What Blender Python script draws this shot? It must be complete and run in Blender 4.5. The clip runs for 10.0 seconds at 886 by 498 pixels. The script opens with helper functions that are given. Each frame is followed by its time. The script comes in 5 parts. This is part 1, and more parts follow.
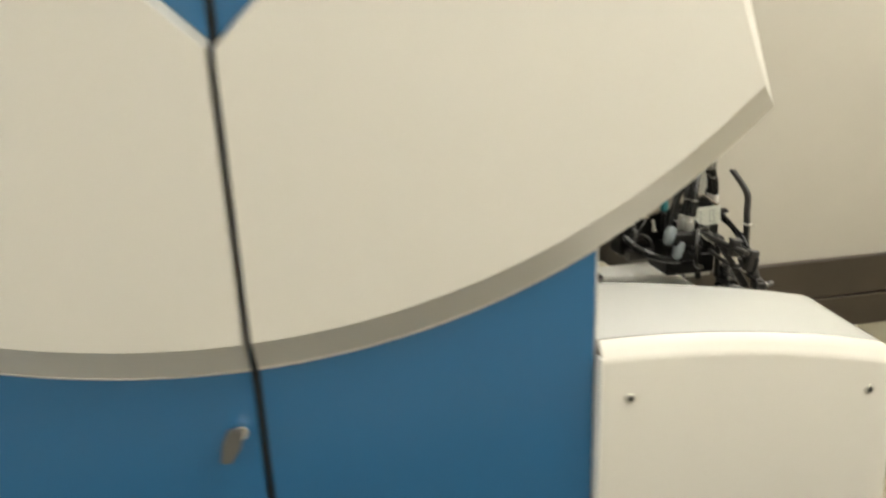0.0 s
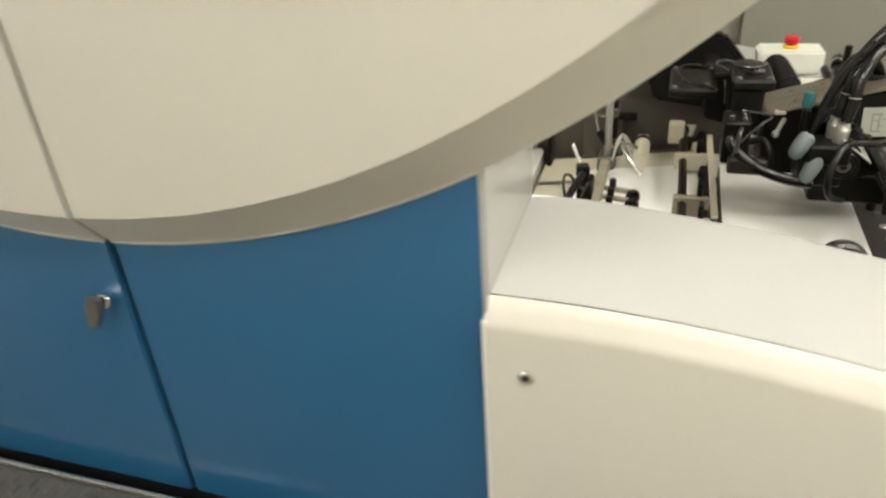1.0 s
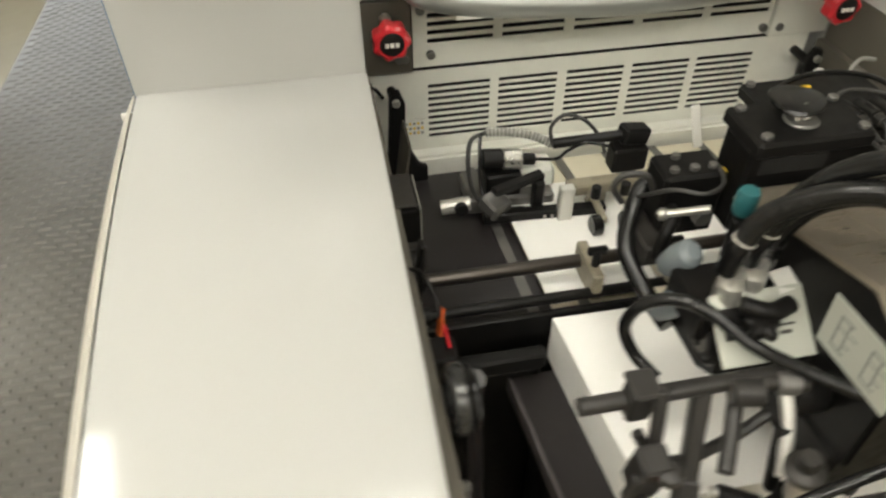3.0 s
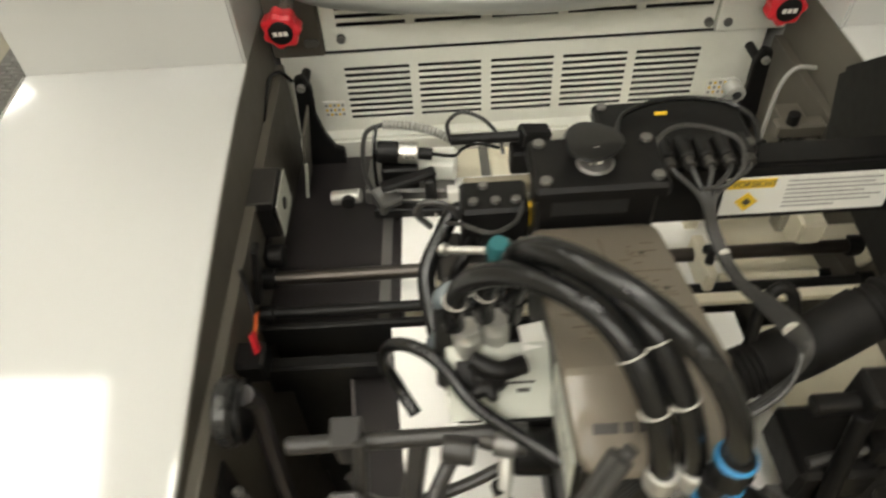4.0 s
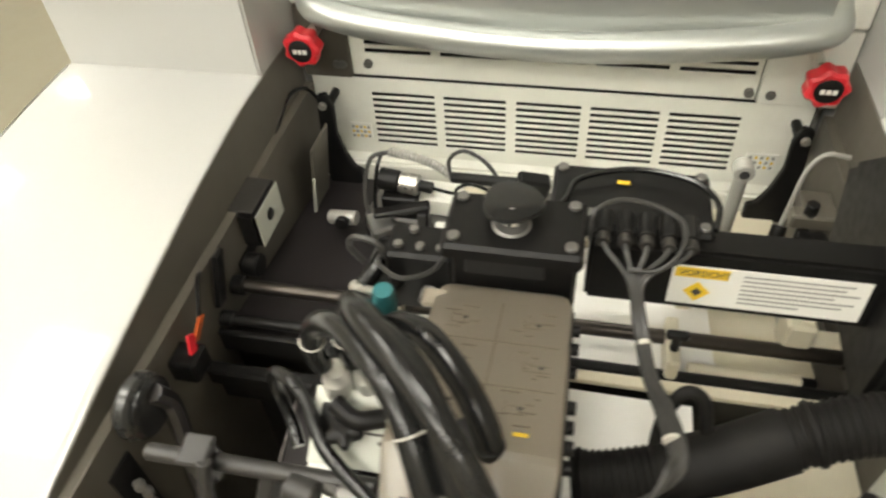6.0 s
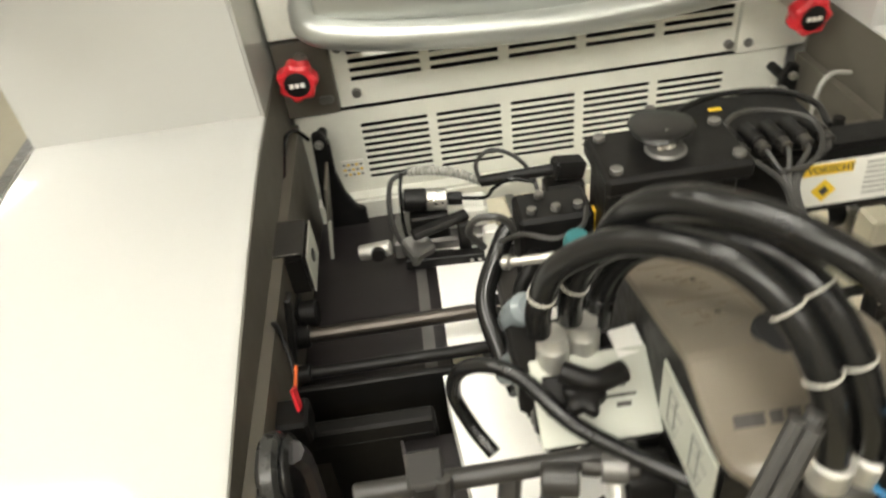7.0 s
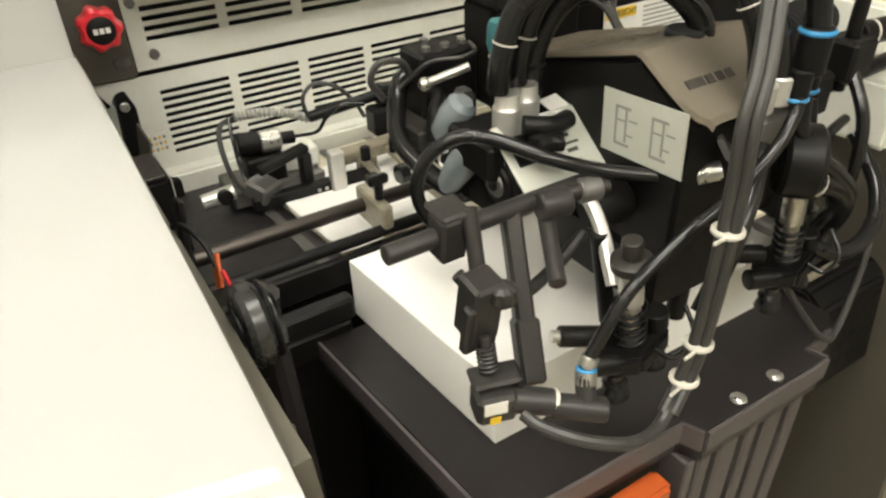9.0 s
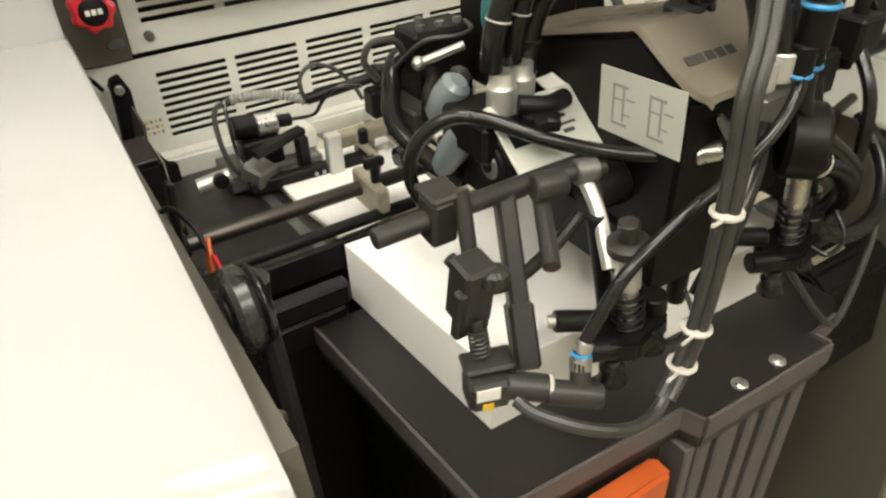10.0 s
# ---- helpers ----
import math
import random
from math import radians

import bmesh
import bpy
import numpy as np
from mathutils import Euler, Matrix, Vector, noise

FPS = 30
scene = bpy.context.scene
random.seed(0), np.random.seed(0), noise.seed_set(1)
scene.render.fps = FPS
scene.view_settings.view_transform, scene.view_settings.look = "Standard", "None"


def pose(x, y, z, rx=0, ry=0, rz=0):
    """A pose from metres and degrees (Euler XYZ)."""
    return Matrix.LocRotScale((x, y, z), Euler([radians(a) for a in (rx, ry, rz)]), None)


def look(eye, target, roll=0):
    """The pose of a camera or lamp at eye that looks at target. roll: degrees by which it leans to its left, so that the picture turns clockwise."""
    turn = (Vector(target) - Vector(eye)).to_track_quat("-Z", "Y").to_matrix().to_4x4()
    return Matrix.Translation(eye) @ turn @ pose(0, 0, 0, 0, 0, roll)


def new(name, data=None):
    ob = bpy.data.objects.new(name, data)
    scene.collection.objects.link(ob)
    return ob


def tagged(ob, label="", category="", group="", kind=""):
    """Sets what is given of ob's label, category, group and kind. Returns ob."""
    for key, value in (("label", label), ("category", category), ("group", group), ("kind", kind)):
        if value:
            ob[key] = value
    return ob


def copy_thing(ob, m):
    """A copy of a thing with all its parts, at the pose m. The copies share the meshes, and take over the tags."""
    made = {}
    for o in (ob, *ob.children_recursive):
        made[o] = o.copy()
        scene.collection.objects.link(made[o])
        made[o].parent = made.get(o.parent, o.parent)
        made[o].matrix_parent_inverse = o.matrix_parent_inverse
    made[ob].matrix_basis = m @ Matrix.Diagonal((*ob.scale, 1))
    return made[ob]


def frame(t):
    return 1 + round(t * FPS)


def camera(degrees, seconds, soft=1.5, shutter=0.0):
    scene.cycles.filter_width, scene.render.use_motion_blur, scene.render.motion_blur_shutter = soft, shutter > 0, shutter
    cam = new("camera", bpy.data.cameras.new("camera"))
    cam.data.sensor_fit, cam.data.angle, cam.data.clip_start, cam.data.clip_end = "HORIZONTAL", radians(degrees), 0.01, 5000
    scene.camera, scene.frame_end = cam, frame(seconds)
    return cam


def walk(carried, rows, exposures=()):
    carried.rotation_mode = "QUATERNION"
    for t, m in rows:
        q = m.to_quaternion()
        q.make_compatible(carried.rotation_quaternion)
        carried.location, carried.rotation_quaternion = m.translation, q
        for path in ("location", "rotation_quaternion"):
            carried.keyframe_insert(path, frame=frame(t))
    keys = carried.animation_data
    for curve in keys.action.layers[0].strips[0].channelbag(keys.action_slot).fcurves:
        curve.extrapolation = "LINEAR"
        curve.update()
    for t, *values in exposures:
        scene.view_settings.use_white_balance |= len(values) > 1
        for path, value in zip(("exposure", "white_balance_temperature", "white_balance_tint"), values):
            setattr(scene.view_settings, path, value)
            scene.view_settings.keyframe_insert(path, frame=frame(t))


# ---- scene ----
cam = camera(64.6, 10.0, soft=2.3, shutter=0.6)
PATH = [
    (0, (-1.526, 1.679, 1.545), (0.365, 1.351, 0.983), -2.4),
    (0.2, (-1.486, 1.515, 1.556), (0.388, 1.289, 0.895), -2.6),
    (0.5, (-1.371, 1.259, 1.506), (0.461, 1.474, 0.732), -3.7),
    (0.7, (-1.286, 1.155, 1.525), (0.458, 1.532, 0.621), -2.8),
    (1, (-1.157, 0.981, 1.531), (0.488, 1.548, 0.545), -4.2),
    (1.2, (-1.087, 0.87, 1.518), (0.473, 1.566, 0.478), -3.5),
    (1.5, (-0.977, 0.684, 1.513), (0.382, 1.631, 0.392), -3.3),
    (1.7, (-0.873, 0.586, 1.509), (0.4, 1.624, 0.368), -3.7),
    (2, (-0.693, 0.496, 1.47), (0.375, 1.664, 0.247), -3.2),
    (2.2, (-0.581, 0.433, 1.494), (0.344, 1.646, 0.201), -1.2),
    (3.3, (0.013, 0.24, 1.525), (0.123, 1.667, 0.128), -1.2),
    (3.4, (0.041, 0.247, 1.555), (0.13, 1.641, 0.123), -1.5),
    (3.5, (0.08, 0.256, 1.56), (0.155, 1.635, 0.114), -2.4),
    (3.7, (0.144, 0.265, 1.568), (0.195, 1.631, 0.109), -2.4),
    (4, (0.233, 0.29, 1.568), (0.219, 1.622, 0.077), -3.8),
    (4.3, (0.342, 0.312, 1.571), (0.218, 1.639, 0.08), -3.7),
    (4.5, (0.408, 0.329, 1.567), (0.196, 1.622, 0.056), -5.4),
    (5, (0.486, 0.343, 1.581), (0.091, 1.596, 0.074), -7.0),
    (5.5, (0.489, 0.348, 1.575), (0.062, 1.601, 0.076), -7.6),
    (6, (0.436, 0.332, 1.562), (0.095, 1.687, 0.131), -4.1),
    (6.2, (0.387, 0.328, 1.556), (0.062, 1.683, 0.121), -5.8),
    (7.3, (0.112, 0.252, 1.401), (0.298, 1.822, 0.176), -6.8),
    (7.5, (0.087, 0.228, 1.362), (0.396, 1.792, 0.153), -4.9),
    (7.6, (0.065, 0.226, 1.346), (0.472, 1.773, 0.145), -3.5),
    (8, (-0.025, 0.21, 1.303), (0.575, 1.705, 0.118), -2.0),
    (8.2, (-0.059, 0.206, 1.295), (0.613, 1.682, 0.124), -1.6),
    (8.5, (-0.102, 0.197, 1.295), (0.674, 1.657, 0.17), -1.8),
    (9, (-0.117, 0.187, 1.283), (0.749, 1.598, 0.162), -1.9),
    (9.5, (-0.109, 0.185, 1.28), (0.752, 1.589, 0.145), -2.3),
    (10, (-0.101, 0.189, 1.274), (0.733, 1.591, 0.118), -2.5),
]
walk(cam, [(t, look(e, g, r)) for t, e, g, r in PATH],
     exposures=[(0, -0.52), (0.3, -0.62), (0.5, -0.55), (1.0, -0.57), (1.2, -0.82), (1.5, -0.72), (2.2, -0.72), (3.4, -0.85), (4.0, -0.75), (4.6, -0.62), (5.5, -0.22), (6.3, -0.25), (7.4, -0.4), (8.0, -0.5), (9.0, -0.45), (10, -0.43)])

# ---------------------------------------------------------------- world and lamps
world = bpy.data.worlds.new("world")
scene.world = world
world.use_nodes = True
world.node_tree.nodes["Background"].inputs[0].default_value = (1.0, 0.98, 0.94, 1)
world.node_tree.nodes["Background"].inputs[1].default_value = 0.12


# ---------------------------------------------------------------- materials
def material(name, color, rough=0.5, metal=0.0, vary=0.06, scale=12.0, bump=0.0, bump_scale=200.0,
             coat=0.0, emit=0.0, rough_vary=0.08, dirt=None, dirt_amount=0.0, dirt_scale=5.0, random=0.0, spec=0.5):
    m = bpy.data.materials.new(name)
    m.use_nodes = True
    nt = m.node_tree
    b = nt.nodes["Principled BSDF"]
    b.inputs["Roughness"].default_value = rough
    b.inputs["Metallic"].default_value = metal
    b.inputs["Specular IOR Level"].default_value = spec
    if coat:
        b.inputs["Coat Weight"].default_value = coat
        b.inputs["Coat Roughness"].default_value = 0.08
    tex = nt.nodes.new("ShaderNodeTexCoord")
    n1 = nt.nodes.new("ShaderNodeTexNoise")
    n1.inputs["Scale"].default_value = scale
    n1.inputs["Detail"].default_value = 6
    nt.links.new(tex.outputs["Object"], n1.inputs["Vector"])
    mix = nt.nodes.new("ShaderNodeMix")
    mix.data_type = "RGBA"
    c = Vector(color)
    mix.inputs[6].default_value = (*(c * (1 - vary)), 1)
    mix.inputs[7].default_value = (*[min(1, v) for v in c * (1 + vary)], 1)
    nt.links.new(n1.outputs["Fac"], mix.inputs[0])
    out = mix.outputs[2]
    if dirt_amount:
        n2 = nt.nodes.new("ShaderNodeTexNoise")
        n2.inputs["Scale"].default_value = dirt_scale
        n2.inputs["Detail"].default_value = 8
        n2.inputs["Roughness"].default_value = 0.7
        nt.links.new(tex.outputs["Object"], n2.inputs["Vector"])
        ramp = nt.nodes.new("ShaderNodeMapRange")
        ramp.inputs[1].default_value, ramp.inputs[2].default_value = 0.5, 0.75
        ramp.inputs[3].default_value, ramp.inputs[4].default_value = 0, dirt_amount
        nt.links.new(n2.outputs["Fac"], ramp.inputs[0])
        mx = nt.nodes.new("ShaderNodeMix")
        mx.data_type = "RGBA"
        mx.inputs[7].default_value = (*dirt, 1)
        nt.links.new(ramp.outputs[0], mx.inputs[0])
        nt.links.new(out, mx.inputs[6])
        out = mx.outputs[2]
    if random:
        oi = nt.nodes.new("ShaderNodeObjectInfo")
        hs = nt.nodes.new("ShaderNodeHueSaturation")
        mr = nt.nodes.new("ShaderNodeMapRange")
        mr.inputs[3].default_value, mr.inputs[4].default_value = 1 - random, 1 + random
        nt.links.new(oi.outputs["Random"], mr.inputs[0])
        nt.links.new(mr.outputs[0], hs.inputs["Value"])
        nt.links.new(out, hs.inputs["Color"])
        out = hs.outputs[0]
    nt.links.new(out, b.inputs["Base Color"])
    r = nt.nodes.new("ShaderNodeMapRange")
    r.inputs[3].default_value, r.inputs[4].default_value = max(0.02, rough - rough_vary), min(1, rough + rough_vary)
    nr = nt.nodes.new("ShaderNodeTexNoise")
    nr.inputs["Scale"].default_value = scale * 4
    nr.inputs["Detail"].default_value = 4
    nt.links.new(tex.outputs["Object"], nr.inputs["Vector"])
    nt.links.new(nr.outputs["Fac"], r.inputs[0])
    nt.links.new(r.outputs[0], b.inputs["Roughness"])
    if bump:
        nb = nt.nodes.new("ShaderNodeTexNoise")
        nb.inputs["Scale"].default_value = bump_scale
        nb.inputs["Detail"].default_value = 3
        nt.links.new(tex.outputs["Object"], nb.inputs["Vector"])
        bp = nt.nodes.new("ShaderNodeBump")
        bp.inputs["Strength"].default_value = bump
        bp.inputs["Distance"].default_value = 0.001
        nt.links.new(nb.outputs["Fac"], bp.inputs["Height"])
        nt.links.new(bp.outputs[0], b.inputs["Normal"])
    if emit:
        b.inputs["Emission Color"].default_value = (*color, 1)
        b.inputs["Emission Strength"].default_value = emit
    return m


def layered(name):
    """White paper edges with fine level lines from the stacked sheets."""
    m = material(name, (0.84, 0.83, 0.78), 0.8, vary=0.015, scale=6)
    nt = m.node_tree
    tex, wave = nt.nodes.new("ShaderNodeTexCoord"), nt.nodes.new("ShaderNodeTexNoise")
    mp = nt.nodes.new("ShaderNodeMapping")
    mp.inputs["Scale"].default_value = (2, 2, 900)
    wave.inputs["Scale"].default_value, wave.inputs["Detail"].default_value = 1.0, 2
    bp = nt.nodes.new("ShaderNodeBump")
    bp.inputs["Strength"].default_value, bp.inputs["Distance"].default_value = 0.4, 0.0006
    nt.links.new(tex.outputs["Object"], mp.inputs["Vector"])
    nt.links.new(mp.outputs[0], wave.inputs["Vector"])
    nt.links.new(wave.outputs["Fac"], bp.inputs["Height"])
    nt.links.new(bp.outputs[0], nt.nodes["Principled BSDF"].inputs["Normal"])
    return m


M_WHITE = material("white_lacquer", (0.45, 0.45, 0.43), 0.09, vary=0.015, scale=3, rough_vary=0.02, bump=0.03, bump_scale=60)
M_CREAM = material("cream_lacquer", (0.60, 0.575, 0.515), 0.3, vary=0.02, scale=3, rough_vary=0.03)
M_BLUE = material("blue_lacquer", (0.024, 0.115, 0.245), 0.24, vary=0.03, scale=2, rough_vary=0.02)
M_FRAME = material("taupe_frame_paint", (0.088, 0.079, 0.062), 0.5, vary=0.08, scale=9, dirt=(0.08, 0.07, 0.06), dirt_amount=0.4)
M_PANEL = material("light_grey_panel", (0.74, 0.74, 0.67), 0.42, vary=0.03, scale=8, bump=0.05, bump_scale=300, dirt=(0.35, 0.33, 0.28), dirt_amount=0.25)
# near-black; in slots, seams and holes it stands in for the shade inside
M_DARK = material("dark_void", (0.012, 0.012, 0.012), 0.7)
M_BLACK = material("black_machine_paint", (0.0065, 0.0062, 0.006), 0.4, spec=0.19, vary=0.2, scale=20, rough_vary=0.15, dirt=(0.022, 0.019, 0.016), dirt_amount=0.3, dirt_scale=14)
M_RUBBER = material("black_hose_rubber", (0.009, 0.009, 0.009), 0.22, spec=0.4, vary=0.2, scale=30, rough_vary=0.1, dirt=(0.04, 0.037, 0.033), dirt_amount=0.25, dirt_scale=25)
M_HOSE = material("matt_hose_rubber", (0.009, 0.0085, 0.008), 0.6, spec=0.15, vary=0.2, scale=20, dirt=(0.03, 0.027, 0.022), dirt_amount=0.4, dirt_scale=18)
M_IRON = material("worn_iron", (0.04, 0.037, 0.033), 0.45, metal=0.4, vary=0.15, scale=30, rough_vary=0.12)
M_CAST = material("worn_cast_metal", (0.026, 0.0245, 0.023), 0.38, spec=0.45, vary=0.25, scale=30, rough_vary=0.12, dirt=(0.05, 0.045, 0.037), dirt_amount=0.3, dirt_scale=35)
M_SHAFT = material("polished_shaft", (0.07, 0.062, 0.055), 0.33, metal=0.9, vary=0.05, scale=8, rough_vary=0.02)
M_CABLE = material("grey_cable", (0.034, 0.033, 0.031), 0.4, vary=0.2, scale=30)
M_TABLE = material("dark_table_plate", (0.018, 0.0155, 0.016), 0.36, spec=0.4, vary=0.12, scale=8, rough_vary=0.12, dirt=(0.05, 0.044, 0.04), dirt_amount=0.35, dirt_scale=7)
M_RIM = material("brown_grey_rim", (0.088, 0.077, 0.076), 0.5, vary=0.1, scale=10)
M_STEEL = material("brushed_steel", (0.55, 0.54, 0.50), 0.3, metal=0.9, vary=0.08, scale=40, rough_vary=0.12)
M_ALU = material("cast_aluminium", (0.62, 0.61, 0.57), 0.42, metal=0.75, vary=0.08, scale=30, bump=0.15, bump_scale=500)
M_SATIN = material("satin_aluminium", (0.42, 0.435, 0.415), 0.36, metal=0.75, vary=0.03, scale=4, rough_vary=0.03)
M_CHROME = material("chrome", (0.8, 0.8, 0.8), 0.1, metal=1.0, vary=0.02)
M_GREYSTEEL = material("dull_grey_steel", (0.17, 0.165, 0.155), 0.42, metal=0.6, vary=0.12, scale=25, rough_vary=0.15)
M_BLACKSTEEL = material("dark_polished_steel", (0.05, 0.05, 0.048), 0.28, metal=0.6, vary=0.15, scale=25)
M_TAUPE = material("taupe_cover", (0.29, 0.25, 0.195), 0.45, coat=0.6, vary=0.04, scale=8, dirt=(0.26, 0.22, 0.17), dirt_amount=0.35, bump=0.08, bump_scale=400)
M_PAPER = material("white_paper", (0.86, 0.85, 0.81), 0.75, vary=0.01, scale=5)
M_PILE = layered("stacked_paper")
M_BOARD = material("cream_machine_metal", (0.66, 0.61, 0.47), 0.4, vary=0.05, scale=10, dirt=(0.42, 0.38, 0.28), dirt_amount=0.3)
M_GRIMY = material("grimy_cream_metal", (0.27, 0.24, 0.175), 0.45, vary=0.15, scale=25, dirt=(0.07, 0.06, 0.045), dirt_amount=0.6, dirt_scale=30)
M_BOWL = material("milky_bowl", (0.18, 0.205, 0.215), 0.2, vary=0.05)
M_SLEEVE = material("grey_sleeve", (0.27, 0.265, 0.24), 0.5, vary=0.08)
M_LABEL = material("white_label", (0.72, 0.71, 0.66), 0.5, vary=0.03)
M_LABEL_DULL = material("grey_green_label", (0.46, 0.47, 0.41), 0.5, vary=0.04)
M_INK = material("print_ink", (0.05, 0.045, 0.04), 0.6)
M_INK_SOFT = material("faded_print", (0.17, 0.14, 0.10), 0.6)
M_INK_GREY = material("grey_print", (0.25, 0.25, 0.23), 0.6)
M_YELLOW = material("warning_yellow", (0.72, 0.48, 0.03), 0.5, vary=0.04)
M_RED = material("red_plastic", (0.55, 0.02, 0.03), 0.32, vary=0.06)
M_ORANGE = material("orange_paint", (0.52, 0.10, 0.02), 0.4, vary=0.08, scale=9)
M_TEAL = material("teal_plastic", (0.025, 0.13, 0.14), 0.4, vary=0.05)
M_CLIP_BLUE = material("blue_hose_clip", (0.03, 0.22, 0.45), 0.4)
M_TIE = material("white_cable_tie", (0.50, 0.48, 0.42), 0.45)
M_WALL = material("cream_wall_plaster", (0.42, 0.395, 0.335), 0.85, vary=0.04, scale=4, bump=0.2, bump_scale=150)
# wall plaster with the shade of the pilaster's side mixed into its grey
M_SHADEWALL = material("shaded_wall_plaster", (0.25, 0.245, 0.215), 0.8, vary=0.04, scale=4, bump=0.2, bump_scale=150)
M_BAND = material("dark_wood_band", (0.045, 0.035, 0.025), 0.4, vary=0.25, scale=6)
M_CEIL = material("white_ceiling", (0.75, 0.73, 0.68), 0.9, vary=0.02)
M_LIGHT = material("lamp_diffuser", (1.0, 0.965, 0.865), 0.5, vary=0.0, emit=32.0)
# glow of the fill tube added under the hood
M_TUBE = material("fill_tube_glow", (1.0, 0.97, 0.9), 0.5, vary=0.0, emit=19.0)
M_FLOOR = material("tan_floor_tile", (0.27, 0.245, 0.175), 0.4, vary=0.06, scale=5, random=0.05, dirt=(0.26, 0.21, 0.14), dirt_amount=0.3)
M_SKY = material("bright_overcast_sky", (0.9, 0.95, 1.0), 0.9, vary=0.0, emit=7.0)
M_TREAD = material("tread_aluminium", (0.115, 0.11, 0.098), 0.36, metal=0.45, vary=0.15, scale=14, rough_vary=0.12, dirt=(0.08, 0.075, 0.06), dirt_amount=0.4)


# ---------------------------------------------------------------- mesh helpers
def link_mesh(name, bm, mat, smooth=None):
    me = bpy.data.meshes.new(name)
    bmesh.ops.recalc_face_normals(bm, faces=bm.faces)
    if smooth is not None:
        for f in bm.faces:
            f.smooth = True
        for e in bm.edges:
            if len(e.link_faces) == 2 and e.calc_face_angle(0) > radians(smooth):
                e.smooth = False
    bm.to_mesh(me)
    bm.free()
    for one in (mat if isinstance(mat, (list, tuple)) else [mat]):
        me.materials.append(one)
    return new(name, me)


def part(name, bm, mat, parent=None, label="", smooth=35):
    ob = link_mesh(name, bm, mat, smooth)
    if parent is not None:
        ob.parent = parent
        ob.matrix_parent_inverse = Matrix()
        ob.matrix_basis = Matrix.Translation(-parent_origin(parent))
    if label:
        ob["label"] = label
    return ob


def parent_origin(ob):
    total = Vector((0, 0, 0))
    while ob is not None:
        total += ob.location
        ob = ob.parent
    return total


def thing(name, at, label, category, group="", kind=""):
    """An empty at the thing's base; its parts are built in world coordinates."""
    ob = new(name)
    ob.empty_display_size = 0.02
    ob.location = at
    return tagged(ob, label, category, group, kind)


def settle(names, by, lean=0):
    """Set finished things, with all their parts, on their places; lean turns them about the y axis."""
    for ob in bpy.data.objects:
        if ob.parent is None and ob.name.split(".")[0] in names:
            ob.location += Vector(by)
            ob.rotation_euler.y += radians(lean)


def box(bm, lo, hi, bevel=0.0, seg=1, m=None):
    sub = bmesh.new()
    bmesh.ops.create_cube(sub, size=1)
    lo, hi = Vector(lo), Vector(hi)
    for v in sub.verts:
        v.co = Vector([lo[i] + (v.co[i] + 0.5) * (hi[i] - lo[i]) for i in range(3)])
    if bevel:
        bmesh.ops.bevel(sub, geom=sub.edges[:], offset=bevel, segments=seg, affect="EDGES", clamp_overlap=True)
    if m is not None:
        bmesh.ops.transform(sub, matrix=m, verts=sub.verts)
    merge(bm, sub)
    return bm


def merge(bm, sub):
    me = bpy.data.meshes.new("tmp")
    sub.to_mesh(me)
    sub.free()
    bm.from_mesh(me)
    bpy.data.meshes.remove(me)


def B(lo, hi, bevel=0.002, seg=1, m=None):
    return box(bmesh.new(), lo, hi, bevel, seg, m)


def axis_matrix(a, b):
    a, b = Vector(a), Vector(b)
    return Matrix.Translation(a) @ (b - a).to_track_quat("Z", "Y").to_matrix().to_4x4(), (b - a).length


def lathe(bm, a, b, profile, seg=20):
    """profile: rows (share of the way from a to b, radius)."""
    m, length = axis_matrix(a, b)
    rings = []
    for s, r in profile:
        rings.append([bm.verts.new(m @ Vector((r * math.cos(2 * math.pi * i / seg), r * math.sin(2 * math.pi * i / seg), s * length))) for i in range(seg)])
    for p, q in zip(rings, rings[1:]):
        for i in range(seg):
            bm.faces.new((p[i], p[(i + 1) % seg], q[(i + 1) % seg], q[i]))
    bm.faces.new(rings[0][::-1])
    bm.faces.new(rings[-1])
    return bm


def rod(a, b, r, seg=16, chamfer=0.0, bm=None):
    bm = bm or bmesh.new()
    length = (Vector(b) - Vector(a)).length
    c = min(0.45, (chamfer or r * 0.12) / max(length, 1e-6))
    k = chamfer or r * 0.12
    return lathe(bm, a, b, [(0, r - k), (c, r), (1 - c, r), (1, r - k)], seg)


def spline(points, n=8):
    pts = [Vector(p) for p in points]
    pts = [2 * pts[0] - pts[1]] + pts + [2 * pts[-1] - pts[-2]]
    out = []
    for i in range(1, len(pts) - 2):
        p0, p1, p2, p3 = pts[i - 1:i + 3]
        for k in range(n):
            t = k / n
            out.append(0.5 * ((2 * p1) + (p2 - p0) * t + (2 * p0 - 5 * p1 + 4 * p2 - p3) * t * t + (3 * p1 - p0 - 3 * p2 + p3) * t ** 3))
    out.append(pts[-2])
    return out


